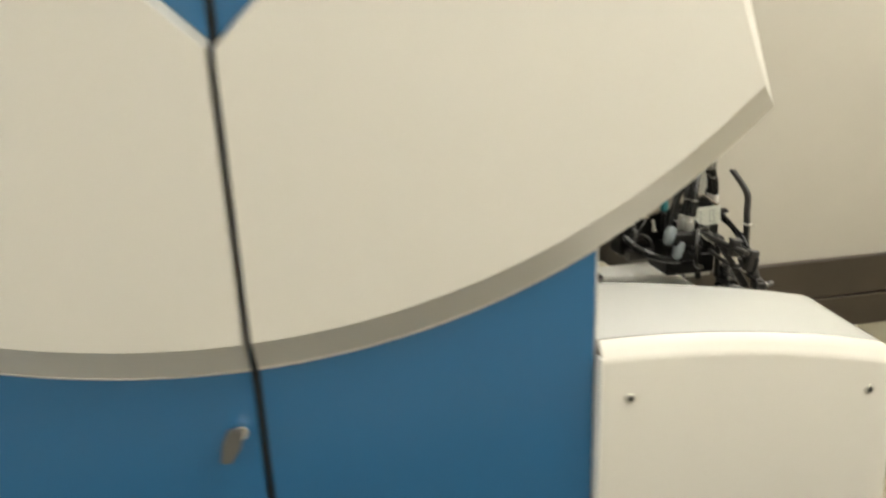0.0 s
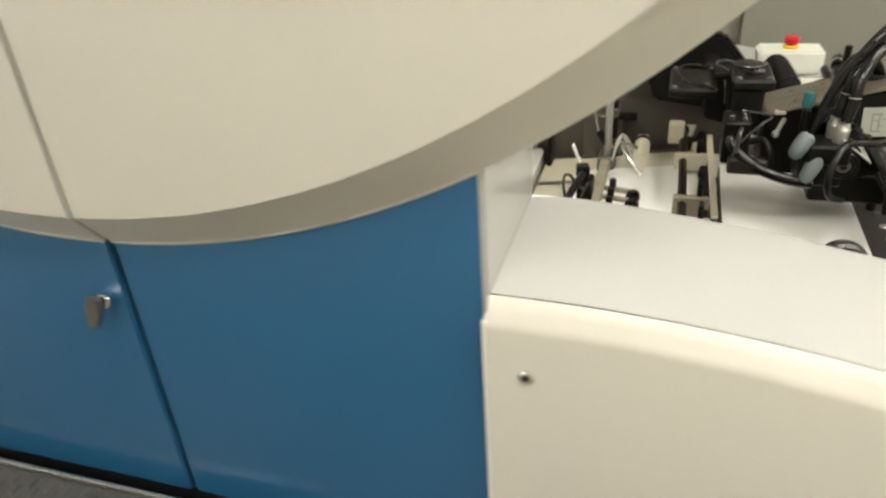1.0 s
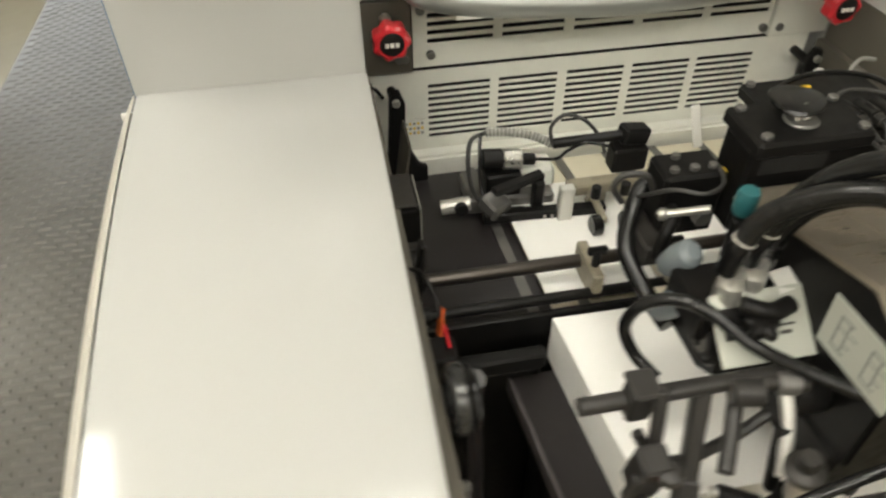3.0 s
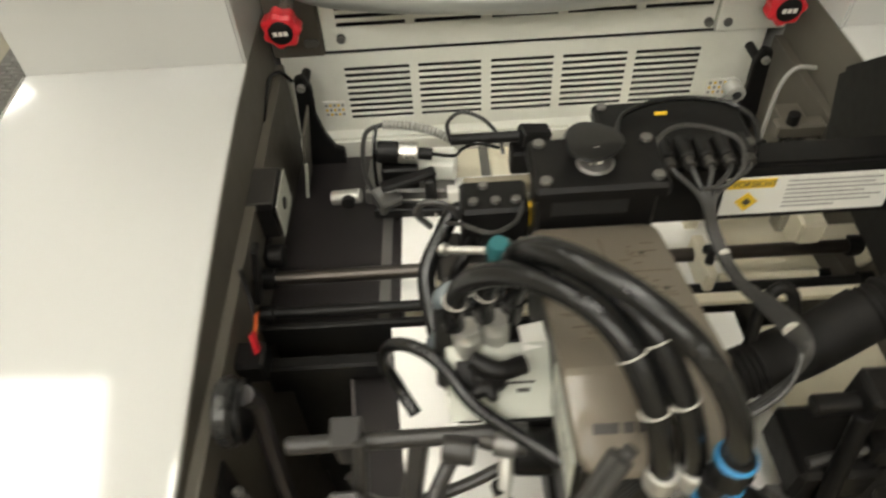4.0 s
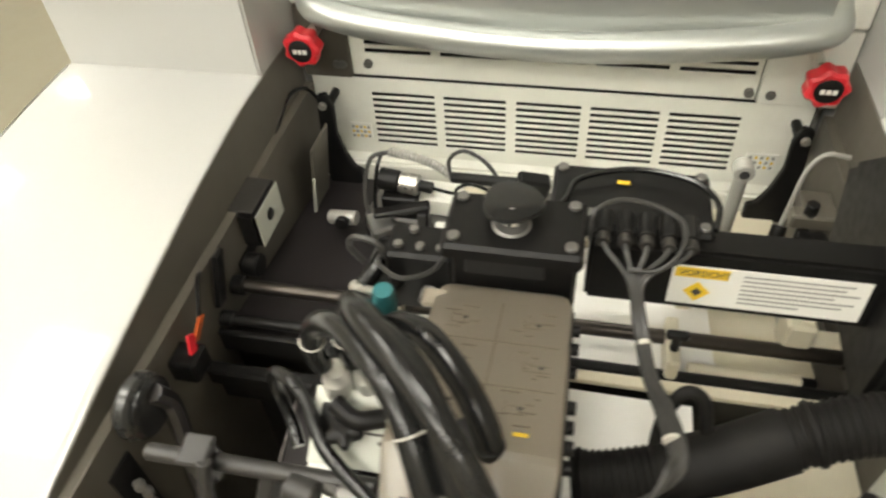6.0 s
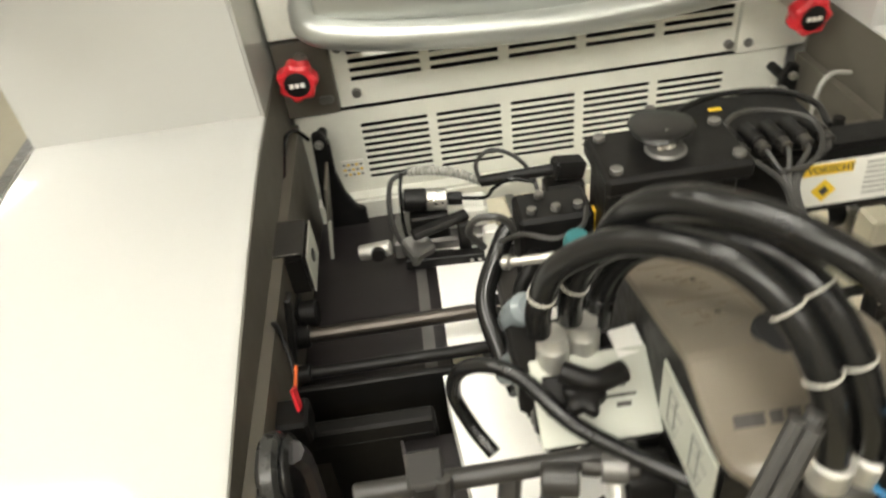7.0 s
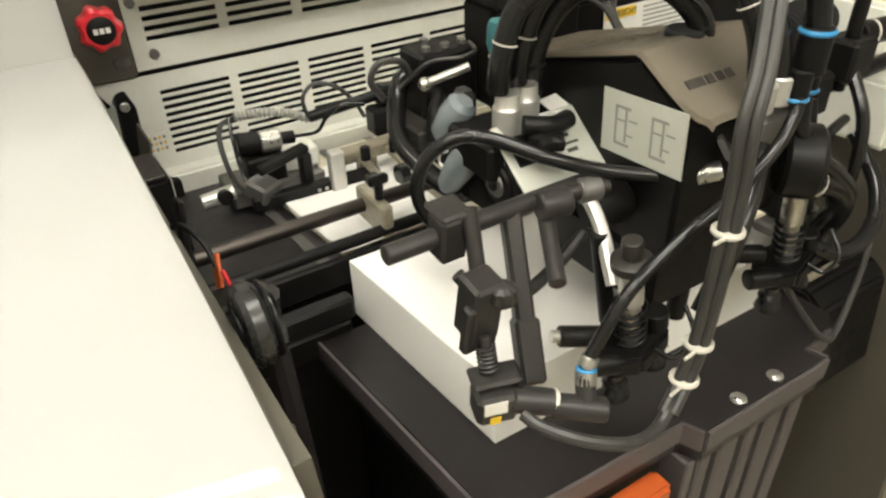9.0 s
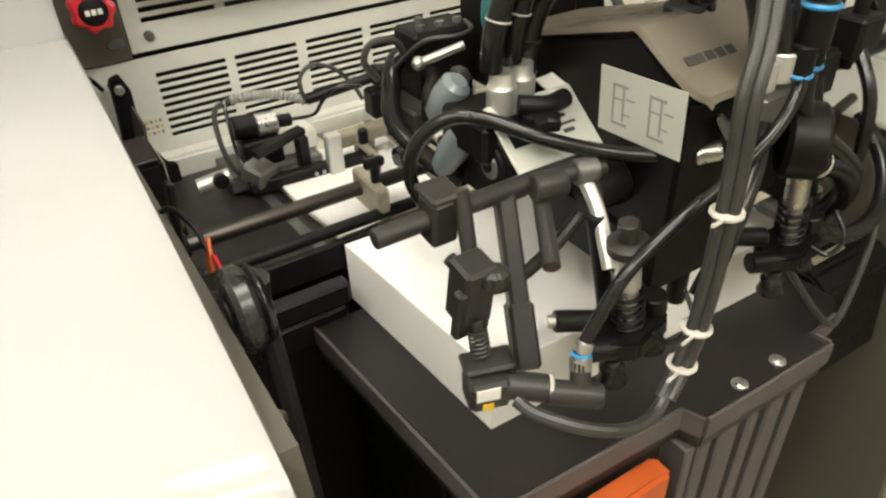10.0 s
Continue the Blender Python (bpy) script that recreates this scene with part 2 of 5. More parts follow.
def hose(points, r, seg=10, n=8, bm=None, wave=0.0, pitch=0.006):
    """A tube along a smooth line; wave gives corrugation rings."""
    bm = bm or bmesh.new()
    path = spline(points, n)
    if wave:
        fine, step = [path[0]], pitch / 4
        for p, q in zip(path, path[1:]):
            d = (q - p).length
            k = max(1, int(d / step))
            fine += [p.lerp(q, (i + 1) / k) for i in range(k)]
        path = fine
    up = None
    rings = []
    for i, p in enumerate(path):
        d = (path[min(i + 1, len(path) - 1)] - path[max(i - 1, 0)]).normalized()
        if up is None:
            up = d.orthogonal().normalized()
        up = (up - d * up.dot(d)).normalized()
        side = d.cross(up)
        rr = r + (wave * (1 if i % 4 in (1, 2) else -1) if wave else 0)
        rings.append([bm.verts.new(p + (up * math.cos(2 * math.pi * k / seg) + side * math.sin(2 * math.pi * k / seg)) * rr) for k in range(seg)])
    for p, q in zip(rings, rings[1:]):
        for k in range(seg):
            bm.faces.new((p[k], p[(k + 1) % seg], q[(k + 1) % seg], q[k]))
    bm.faces.new(rings[0][::-1])
    bm.faces.new(rings[-1])
    return bm


def coil(a, b, r, wire, turns, seg=6):
    m, length = axis_matrix(a, b)
    n = turns * 14
    return hose([m @ Vector((r * math.cos(i / 14 * 2 * math.pi), r * math.sin(i / 14 * 2 * math.pi), length * i / n)) for i in range(n + 1)], wire, seg, 1)


def prism(outline, axis, lo, hi, bevel=0.0, seg=2):
    """A flat outline, in the two other axes in order, pulled along axis from lo to hi."""
    bm = bmesh.new()

    def put(u, v, w):
        return {"x": (w, u, v), "y": (u, w, v), "z": (u, v, w)}[axis]
    low = [bm.verts.new(put(u, v, lo)) for u, v in outline]
    high = [bm.verts.new(put(u, v, hi)) for u, v in outline]
    n = len(outline)
    bm.faces.new(low[::-1])
    bm.faces.new(high)
    for i in range(n):
        bm.faces.new((low[i], low[(i + 1) % n], high[(i + 1) % n], high[i]))
    bmesh.ops.recalc_face_normals(bm, faces=bm.faces)
    if bevel:
        bmesh.ops.bevel(bm, geom=bm.edges[:], offset=bevel, segments=seg, affect="EDGES", clamp_overlap=True)
    return bm


def put(bm, m):
    bmesh.ops.transform(bm, matrix=m, verts=bm.verts)
    return bm


def letters(text, size, m, mat, parent, name="lettering", depth=0.0003):
    cu = bpy.data.curves.new(name, "FONT")
    cu.body, cu.size, cu.extrude = text, size, depth
    cu.align_x, cu.align_y = "CENTER", "CENTER"
    tmp = new(name, cu)
    me = bpy.data.meshes.new_from_object(tmp)
    bpy.data.objects.remove(tmp)
    bm = bmesh.new()
    bm.from_mesh(me)
    put(bm, m)
    return part(name, bm, mat, parent, smooth=None)


# ---------------------------------------------------------------- setting: room
def slab(name, lo, hi, mat, label, category, kind="structure", bevel=0.0):
    return tagged(link_mesh(name, B(lo, hi, bevel), mat), label, category, kind=kind)


slab("floor", (-3.2, -2.7, -0.1), (1.77, 5.2, -0.02), M_FLOOR, "tan tiled workshop floor", "floor")
slab("wall_east", (1.62, -2.7, -0.02), (1.77, 5.2, 2.9), M_WALL, "plain cream plastered wall", "wall")
slab("wall_west", (-3.2, -2.7, -0.02), (-3.05, 5.2, 2.9), M_WALL, "plain cream plastered wall", "wall")
for name, lo, hi in (("wall_north", (-1.2, 5.05, -0.02), (1.62, 5.2, 2.9)), ("wall_north_corner", (-3.05, 5.05, -0.02), (-2.6, 5.2, 2.9)),
                     ("wall_north_sill", (-2.6, 5.05, -0.02), (-1.2, 5.2, 0.95)), ("wall_north_head", (-2.6, 5.05, 2.35), (-1.2, 5.2, 2.9))):
    slab(name, lo, hi, M_WALL, "plain cream plastered wall", "wall")
w = thing("window_1", (-1.9, 5.12, 0.95), "plain white framed window with bright daylight behind", "window", kind="structure")
for lo, hi in (((-2.6, 5.08, 0.95), (-2.54, 5.16, 2.35)), ((-1.26, 5.08, 0.95), (-1.2, 5.16, 2.35)), ((-2.54, 5.08, 0.95), (-1.26, 5.16, 1.01)), ((-2.54, 5.08, 2.29), (-1.26, 5.16, 2.35)), ((-1.93, 5.08, 1.01), (-1.87, 5.16, 2.29))):
    part("window_frame", B(lo, hi, 0.004), M_CEIL, w)
slab("backdrop", (-4.5, 5.9, -0.5), (0.8, 5.95, 4.0), M_SKY, "pale bright sky outside the window", "backdrop")
slab("wall_south", (-3.05, -2.7, -0.02), (1.62, -2.55, 2.9), M_WALL, "plain cream plastered wall", "wall")
slab("ceiling", (-3.2, -2.7, 2.9), (1.77, 5.2, 3.0), M_CEIL, "plain white ceiling", "ceiling")


def ceiling_lights():
    """Square lamp tiles in a grid, open over the walkway."""
    first = thing("ceiling_light", (-1.22, 0.81, 2.9), "square recessed ceiling lamp with a bright diffuser", "lamp", "ceiling lamps")
    part("frame", B((-1.52, 0.51, 2.872), (-0.92, 1.11, 2.90), 0.003), M_CEIL, first)
    part("diffuser", B((-1.49, 0.54, 2.866), (-0.95, 1.08, 2.872), 0.0), M_LIGHT, first, "glowing white diffuser")
    # the copy at (0.12, 0.40) is an unseen lamp added to brighten the feed board
    for x, y in ((-1.22, -0.30), (-1.22, -1.35), (-2.42, 1.85), (-2.42, -0.30), (-2.42, 3.6), (-0.40, -1.12), (0.20, -1.12), (0.12, 0.40), (1.25, -1.6), (-0.35, 4.2)):
        copy_thing(first, pose(x, y, 2.9))


ceiling_lights()


def tread_platform():
    t = thing("footboard", (-0.8, 1.6, -0.02), "grey ribbed aluminium footboard beside the press", "footboard", kind="structure")
    part("plate", B((-1.05, -0.6, 0.425), (-0.425, 3.6, 0.455), 0.003), M_TREAD, t)
    part("edge_trim", B((-0.424, -0.6, 0.417), (-0.416, 3.6, 0.463), 0.001), M_STEEL, t, "bright aluminium edge strip")
    part("riser", B((-1.045, -0.59, -0.018), (-1.02, 3.59, 0.424), 0.0), M_BLACK, t)
    bm = bmesh.new()
    ys, row = -0.58, 0
    while ys < 3.58:
        xs = -1.04 + (0.022 if row % 2 else 0)
        while xs < -0.44:
            x2 = min(xs + 0.034, -0.43)
            lo = [bm.verts.new(p) for p in ((xs, ys, 0.455), (x2, ys, 0.455), (x2, ys + 0.011, 0.455), (xs, ys + 0.011, 0.455))]
            hi = [bm.verts.new(p) for p in ((xs + 0.006, ys + 0.003, 0.4574), (x2 - 0.006, ys + 0.003, 0.4574), (x2 - 0.006, ys + 0.008, 0.4574), (xs + 0.006, ys + 0.008, 0.4574))]
            bm.faces.new(hi)
            for i in range(4):
                bm.faces.new((lo[i], lo[(i + 1) % 4], hi[(i + 1) % 4], hi[i]))
            xs += 0.044
        ys += 0.022
        row += 1
    ribs = part("tread_ribs", bm, M_TREAD, t, smooth=None)
    ribs["kind"] = "stuff"


tread_platform()
b = thing("wall_base_band", (1.6, 0, -0.02), "dark brown wooden band along the wall foot", "baseboard", kind="structure")
part("board", B((1.58, -2.5, 0.16), (1.618, 5.0, 0.37), 0.006), M_BAND, b)
part("lower_board", B((1.57, -2.5, -0.02), (1.618, 5.0, 0.155), 0.006), M_BAND, b)
# grey all over, as the colour holds the shade of one face
slab("wall_pilaster", (1.52, -0.20, 0.38), (1.618, 0.75, 2.9), M_SHADEWALL, "wall pilaster with its shaded side put into a grey colour", "wall")


# ---------------------------------------------------------------- press unit with blue doors
def arc(r, y0, y1, n):
    """Lower rim of the cream shield: a circle about (1.86, 2.458)."""
    return [(y0 + (y1 - y0) * i / n, 2.458 - math.sqrt(r * r - (y0 + (y1 - y0) * i / n - 1.86) ** 2)) for i in range(n + 1)]


def loft(inner, outer, xi, xo, thick):
    """A raised shell: the inner outline at xi, the outer one at xo, both closed loops of (y, z)."""
    bm = bmesh.new()
    a = [bm.verts.new((xi, y, z)) for y, z in inner]
    mid = [bm.verts.new((xo + 0.008, y + (q[0] - y) * 0.88, z + (q[1] - z) * 0.88)) for (y, z), q in zip(inner, outer)]
    o = [bm.verts.new((xo, y, z)) for y, z in outer]
    back = [bm.verts.new((xi + thick, y, z)) for y, z in inner]
    n = len(a)
    for p, q in ((a, mid), (mid, o), (back, a)):
        for i in range(n):
            bm.faces.new((p[i], p[(i + 1) % n], q[(i + 1) % n], q[i]))
    bm.faces.new(o)
    bm.faces.new(back[::-1])
    return bm


def press_unit():
    u = thing("press_unit", (0.39, 2.2, -0.02), "cream and blue printing press unit beside the feeder", "printing press")
    part("body", B((-0.352, 1.40, 0.475), (1.13, 3.3, 1.72), 0.01), M_CREAM, u)
    part("end_panel", prism([(-0.374, 0.45), (-0.047, 0.45), (-0.047, 1.62), (-0.374, 1.62)], "y", 1.190, 1.398, 0.004), M_WHITE, u, "white upright end panel")
    part("end_panel", prism([(0.826, 0.45), (1.154, 0.45), (1.154, 1.62), (0.826, 1.62)], "y", 1.190, 1.398, 0.004), M_WHITE, u, "white upright end panel")
    part("plinth", B((-0.345, 1.22, -0.02), (1.10, 3.2, 0.474), 0.0), M_DARK, u)
    for y0, y1, out in ((1.195, 1.811, "front"), (1.825, 2.38, "rear")):
        part("door", B((-0.376, y0, 0.440), (-0.350, y1, 1.70), 0.003, 2), M_BLUE, u, "blue lacquered door below the cream shield")
        if out == "front":
            inn = arc(1.44, 1.812, 1.19, 22) + arc(1.44, 1.17, 0.868, 8) + [(0.965, 1.70), (1.67, 1.70), (1.812, 1.565)]
            outer = arc(1.37, 1.812, 1.19, 22) + arc(1.37, 1.17, 0.925, 8) + [(1.02, 1.70), (1.655, 1.70), (1.812, 1.550)]
        else:
            inn = arc(1.44, 1.826, 2.38, 24) + [(2.38, 1.70), (1.965, 1.70), (1.826, 1.565)]
            outer = arc(1.37, 1.826, 2.38, 24) + [(2.38, 1.70), (1.98, 1.70), (1.826, 1.550)]
        part("shield", loft(inn, outer, -0.3775, -0.432, 0.012), M_CREAM, u, "raised cream shield with a curved lower rim")
    # the shade in the door gap, put in as a dark strip
    part("seam_shade", B((-0.362, 1.806, 0.445), (-0.3535, 1.830, 1.69), 0.0), M_DARK, u)
    part("rim_trim", hose([(-0.379, y, z) for y, z in arc(1.4405, 1.812, 1.196, 24)], 0.0016, 6, 1), M_WHITE, u, "thin pale edge strip")
    part("rim_trim", hose([(-0.379, y, z) for y, z in arc(1.4405, 1.825, 2.375, 20)], 0.0016, 6, 1), M_WHITE, u, "thin pale edge strip")
    part("rear_panel", B((-0.40, 2.388, 0.46), (-0.354, 3.28, 1.70), 0.006), M_CREAM, u)
    part("edge_strip", B((-0.4015, 1.1895, 0.445), (-0.3765, 1.1945, 0.968), 0.001), M_CEIL, u, "white edge strip beside the blue door")
    # wing lock
    k = part("lock", rod((-0.376, 1.856, 0.907), (-0.400, 1.852, 0.910), 0.013, 18), M_CHROME, u, "chrome lock with a wing handle")
    bm = prism([(-0.008, -0.036), (0.006, -0.040), (0.012, -0.010), (0.010, 0.016), (-0.010, 0.018), (-0.014, -0.008)], "x", -0.0045, 0.0045, 0.002)
    part("wing_handle", put(bm, pose(-0.407, 1.866, 0.904, 22, 0, 0) @ Matrix.Scale(1.2, 4)), M_GREYSTEEL, k)


press_unit()


# ---------------------------------------------------------------- side guards
def top_z(y):
    """Height of the guard's arched top."""
    return 0.996 - 0.2 * max(0.0, 1.19 - y) ** 2


def guard(mirror):
    g = thing("side_guard", (-0.22 if not mirror else 1.0, 0.8, -0.02), "white lacquered arched side guard of the feeder", "machine guard", "feeder side guards")
    fx = (lambda x: 0.780 - x) if mirror else (lambda x: x)
    ys = [1.189 - i * (1.189 - 0.575) / 26 for i in range(27)]
    line = [(y, top_z(y)) for y in ys] + [(0.560, 0.913), (0.551, 0.903), (0.546, 0.888), (0.544, 0.86)]

    def skew(x, y):
        """The end runs a little askew, further out on the inner side."""
        return y - 0.07 * (x + 0.374) / 0.33 * min(1, max(0, (0.85 - y) / 0.3))
    bm = bmesh.new()
    xs = (-0.3705, -0.28, -0.17, -0.060, -0.050, -0.046, -0.045)
    drop = (0, 0, 0, 0, 0.0006, 0.002, 0.006)
    rows = [[bm.verts.new((fx(x), skew(x, y), z - d - 0.018 * (x + 0.374) / 0.33 * min(1, max(0, (1.1 - y) / 0.5)))) for x, d in zip(xs, drop)] for y, z in line]
    for p, q in zip(rows, rows[1:]):
        for i in range(len(xs) - 1):
            bm.faces.new((p[i], p[i + 1], q[i + 1], q[i]))
    part("top_cover", bm, M_WHITE, g, "glossy white arched top cover", 50)
    bm = bmesh.new()
    low = [(0.545, 0.862), (0.541, 0.78), (0.532, 0.55), (0.51, -0.015)]
    rows = [[bm.verts.new((fx(x), skew(x, y) + 0.003, z - 0.018 * (x + 0.374) / 0.33)) for x in (-0.398, -0.25, -0.10, -0.047)] for y, z in low]
    for p, q in zip(rows, rows[1:]):
        for i in range(3):
            bm.faces.new((p[i], p[i + 1], q[i + 1], q[i]))
    part("end_cover", bm, M_FRAME if mirror else M_CREAM, g, "plain end cover")
    bm = bmesh.new()
    sec = [(-0.3735, 0.0), (-0.3775, -0.0025), (-0.3865, -0.016), (-0.3945, -0.029), (-0.3985, -0.035), (-0.400, -0.042)]
    rows = []
    for y, z in line:
        rows.append([bm.verts.new((fx(x), y, z + d)) for x, d in sec] + [bm.verts.new((fx(-0.400), y - (0.03 if y < 0.56 else 0), 0.0))])
    for p, q in zip(rows, rows[1:]):
        for i in range(len(sec)):
            bm.faces.new((p[i], p[i + 1], q[i + 1], q[i]))
    bmesh.ops.remove_doubles(bm, verts=bm.verts, dist=1e-5)
    bmesh.ops.dissolve_degenerate(bm, edges=bm.edges[:], dist=1e-5)
    part("side_cover", bm, M_CREAM, g, "cream side cover with a rounded upper edge", 40)
    for y, z in ((1.133, 0.881), (0.608, 0.829)):
        s = part("screw", rod((fx(-0.399), y, z), (fx(-0.4045), y, z), 0.0105, 20, 0.0015), M_STEEL, g, "steel cap screw")
        part("socket", rod((fx(-0.4045), y, z), (fx(-0.4052), y, z), 0.0058, 6), M_DARK, s)
    front = [(0.47, 0.86), (0.442, 0.66), (0.431, 0.526), (0.408, 0.217), (0.395, 0.0)] if mirror else [(0.50, 0.86), (0.48, 0.05)]
    fr = [(1.335, 0.05), (1.335, 0.990)] + [(skew(-0.045, y), top_z(y) - 0.018 * min(1, max(0, (1.1 - y) / 0.5)) - 0.0045) for y in ys if y < 1.17] + front
    part("inner_frame", prism(fr, "x", *sorted((fx(-0.0465), fx(-0.0440)))), M_FRAME, g, "taupe painted inner frame plate")
    thick = [(y, min(z, 0.895)) for y, z in fr]
    part("frame_plate", prism(thick, "x", *sorted((fx(-0.0438), fx(-0.030)))), M_FRAME, g, "taupe painted inner frame plate")


guard(False)
guard(True)


# ---------------------------------------------------------------- louvred panel and knobs
COLS = ((0.070, 0.184), (0.200, 0.310), (0.328, 0.438), (0.454, 0.567), (0.582, 0.695))


def slotted(lo_x, hi_x, lo_z, hi_z, rows, slot_h, y0, y1):
    """One sheet with open slots in five columns."""
    bm = bmesh.new()
    xs = [lo_x] + [v for c in COLS for v in c] + [hi_x]
    zs = [lo_z] + [v for z in rows for v in (z - slot_h / 2, z + slot_h / 2)] + [hi_z]
    grid = {(i, k, y): bm.verts.new((x, y, z)) for i, x in enumerate(xs) for k, z in enumerate(zs) for y in (y0, y1)}

    def solid(i, k):
        return 0 <= i < len(xs) - 1 and 0 <= k < len(zs) - 1 and not (i % 2 and k % 2)
    for i in range(len(xs) - 1):
        for k in range(len(zs) - 1):
            if not solid(i, k):
                continue
            for y in (y0, y1):
                bm.faces.new([grid[a, b, y] for a, b in ((i, k), (i + 1, k), (i + 1, k + 1), (i, k + 1))])
            for di, dk, p, q in ((-1, 0, (i, k), (i, k + 1)), (1, 0, (i + 1, k), (i + 1, k + 1)), (0, -1, (i, k), (i + 1, k)), (0, 1, (i, k + 1), (i + 1, k + 1))):
                if not solid(i + di, k + dk):
                    bm.faces.new((grid[(*p, y0)], grid[(*q, y0)], grid[(*q, y1)], grid[(*p, y1)]))
    return bm


def vent_wall():
    v = thing("louvred_panel", (0.39, 1.34, 0.64), "light grey sheet metal panel with rows of slots", "machine panel")
    part("lower_sheet", slotted(-0.036, 0.800, 0.690, 0.901, [0.766 + i * 0.0129 for i in range(9)], 0.0074, 1.336, 1.3385), M_PANEL, v)
    part("upper_sheet", slotted(0.045, 0.703, 0.911, 1.035, [0.958, 0.973, 0.988, 1.003], 0.008, 1.331, 1.3335), M_PANEL, v)
    # dark sheet added behind the slots in place of the shade there
    part("slot_shade_sheet", B((-0.03, 1.385, 0.60), (0.82, 1.392, 1.12), 0.0), M_DARK, v)
    part("corner_plate", B((-0.043, 1.326, 0.905), (0.043, 1.340, 1.035), 0.002), M_FRAME, v, "taupe corner plate")
    part("corner_plate", B((0.706, 1.326, 0.906), (0.824, 1.340, 1.035), 0.002), M_PANEL, v)
    part("ledge", B((-0.03, 1.300, 0.676), (0.80, 1.335, 0.742), 0.006, 2), M_PANEL, v)
    part("header", B((-0.043, 1.322, 1.04), (0.824, 1.345, 1.30), 0.003), M_PANEL, v)
    for x, z in ((0.020, 0.932), (0.030, 0.932), (0.075, 0.935), (0.692, 0.925), (0.724, 0.924), (0.058, 1.015)):
        part("bolt", rod((x, 1.331, z), (x, 1.322, z), 0.0075, 12), M_GREYSTEEL, v)


vent_wall()


def star_knob(x, z):
    k = thing("star_knob", (x, 1.325, z), "red star grip knob with a dark cap on the press frame", "knob", "red star knobs")
    bm = bmesh.new()
    n = 70
    prof = [(0.0, 0.84), (0.12, 0.97), (0.5, 1.0), (0.85, 0.97), (1.0, 0.80)]
    rings = []
    for s, f in prof:
        ring = []
        for i in range(n):
            a = 2 * math.pi * i / n
            r = (0.0290 + 0.0024 * math.cos(7 * a)) * f
            ring.append(bm.verts.new((x + r * math.cos(a), 1.276 - 0.030 * s, z + r * math.sin(a))))
        rings.append(ring)
    for p, q in zip(rings, rings[1:]):
        for i in range(n):
            bm.faces.new((p[i], p[(i + 1) % n], q[(i + 1) % n], q[i]))
    bm.faces.new(rings[0])
    bm.faces.new(rings[-1][::-1])
    part("grip", bm, M_RED, k)
    cap = part("cap", rod((x, 1.247, z), (x, 1.2435, z), 0.019, 28), M_BLACK, k, "dark cap with a pale print")
    for dx, w in ((-0.008, 0.006), (0.0, 0.006), (0.008, 0.006)):
        part("print_bar", B((x + dx - w / 2, 1.2425, z - 0.0035), (x + dx + w / 2, 1.2434, z + 0.0035), 0.0), M_LABEL, cap)
    part("stem", rod((x, 1.341, z), (x, 1.275, z), 0.010, 16), M_STEEL, k)


star_knob(0.0, 1.007)
star_knob(0.770, 0.994)


def hood():
    h = thing("tubular_hood_bar", (0.39, 1.26, 1.04), "satin aluminium tubular bar with a grey hood plate over the louvres", "machine guard")
    part("tube", hose([(0.028, 1.328, 1.105), (0.03, 1.27, 1.10), (0.05, 1.225, 1.09), (0.16, 1.21, 1.074), (0.38, 1.205, 1.062), (0.60, 1.21, 1.074), (0.73, 1.225, 1.09), (0.75, 1.27, 1.10), (0.752, 1.328, 1.105)], 0.021, 18), M_SATIN, h)
    part("plate", B((0.05, 1.2275, 1.072), (0.735, 1.2315, 1.32), 0.001), M_SATIN, h)
    # added fill light for the feed board; the plate screens the louvres from it
    lamp = part("lamp_housing", B((0.10, 1.250, 1.034), (0.68, 1.254, 1.104), 0.001), M_PANEL, h)
    part("lamp_tube", rod((0.13, 1.236, 1.058), (0.65, 1.236, 1.058), 0.008, 12), M_TUBE, lamp, "hidden glowing fill tube added to brighten the feed board")


hood()


# ---------------------------------------------------------------- pile and pile table
def pile():
    p = thing("paper_pile", (0.38, 0.69, 0.716), "stack of white paper sheets on the feeder table", "paper stack")
    plan = [(0.174, 0.572), (0.607, 0.565), (0.608, 0.836), (0.151, 0.842)]
    part("paper_block", prism(plan, "z", 0.716, 0.7972), M_PILE, p, smooth=None)
    part("top_sheet", prism([(x + 0.0006, y - 0.0005) for x, y in plan], "z", 0.7974, 0.798), M_PAPER, p, smooth=None)


pile()


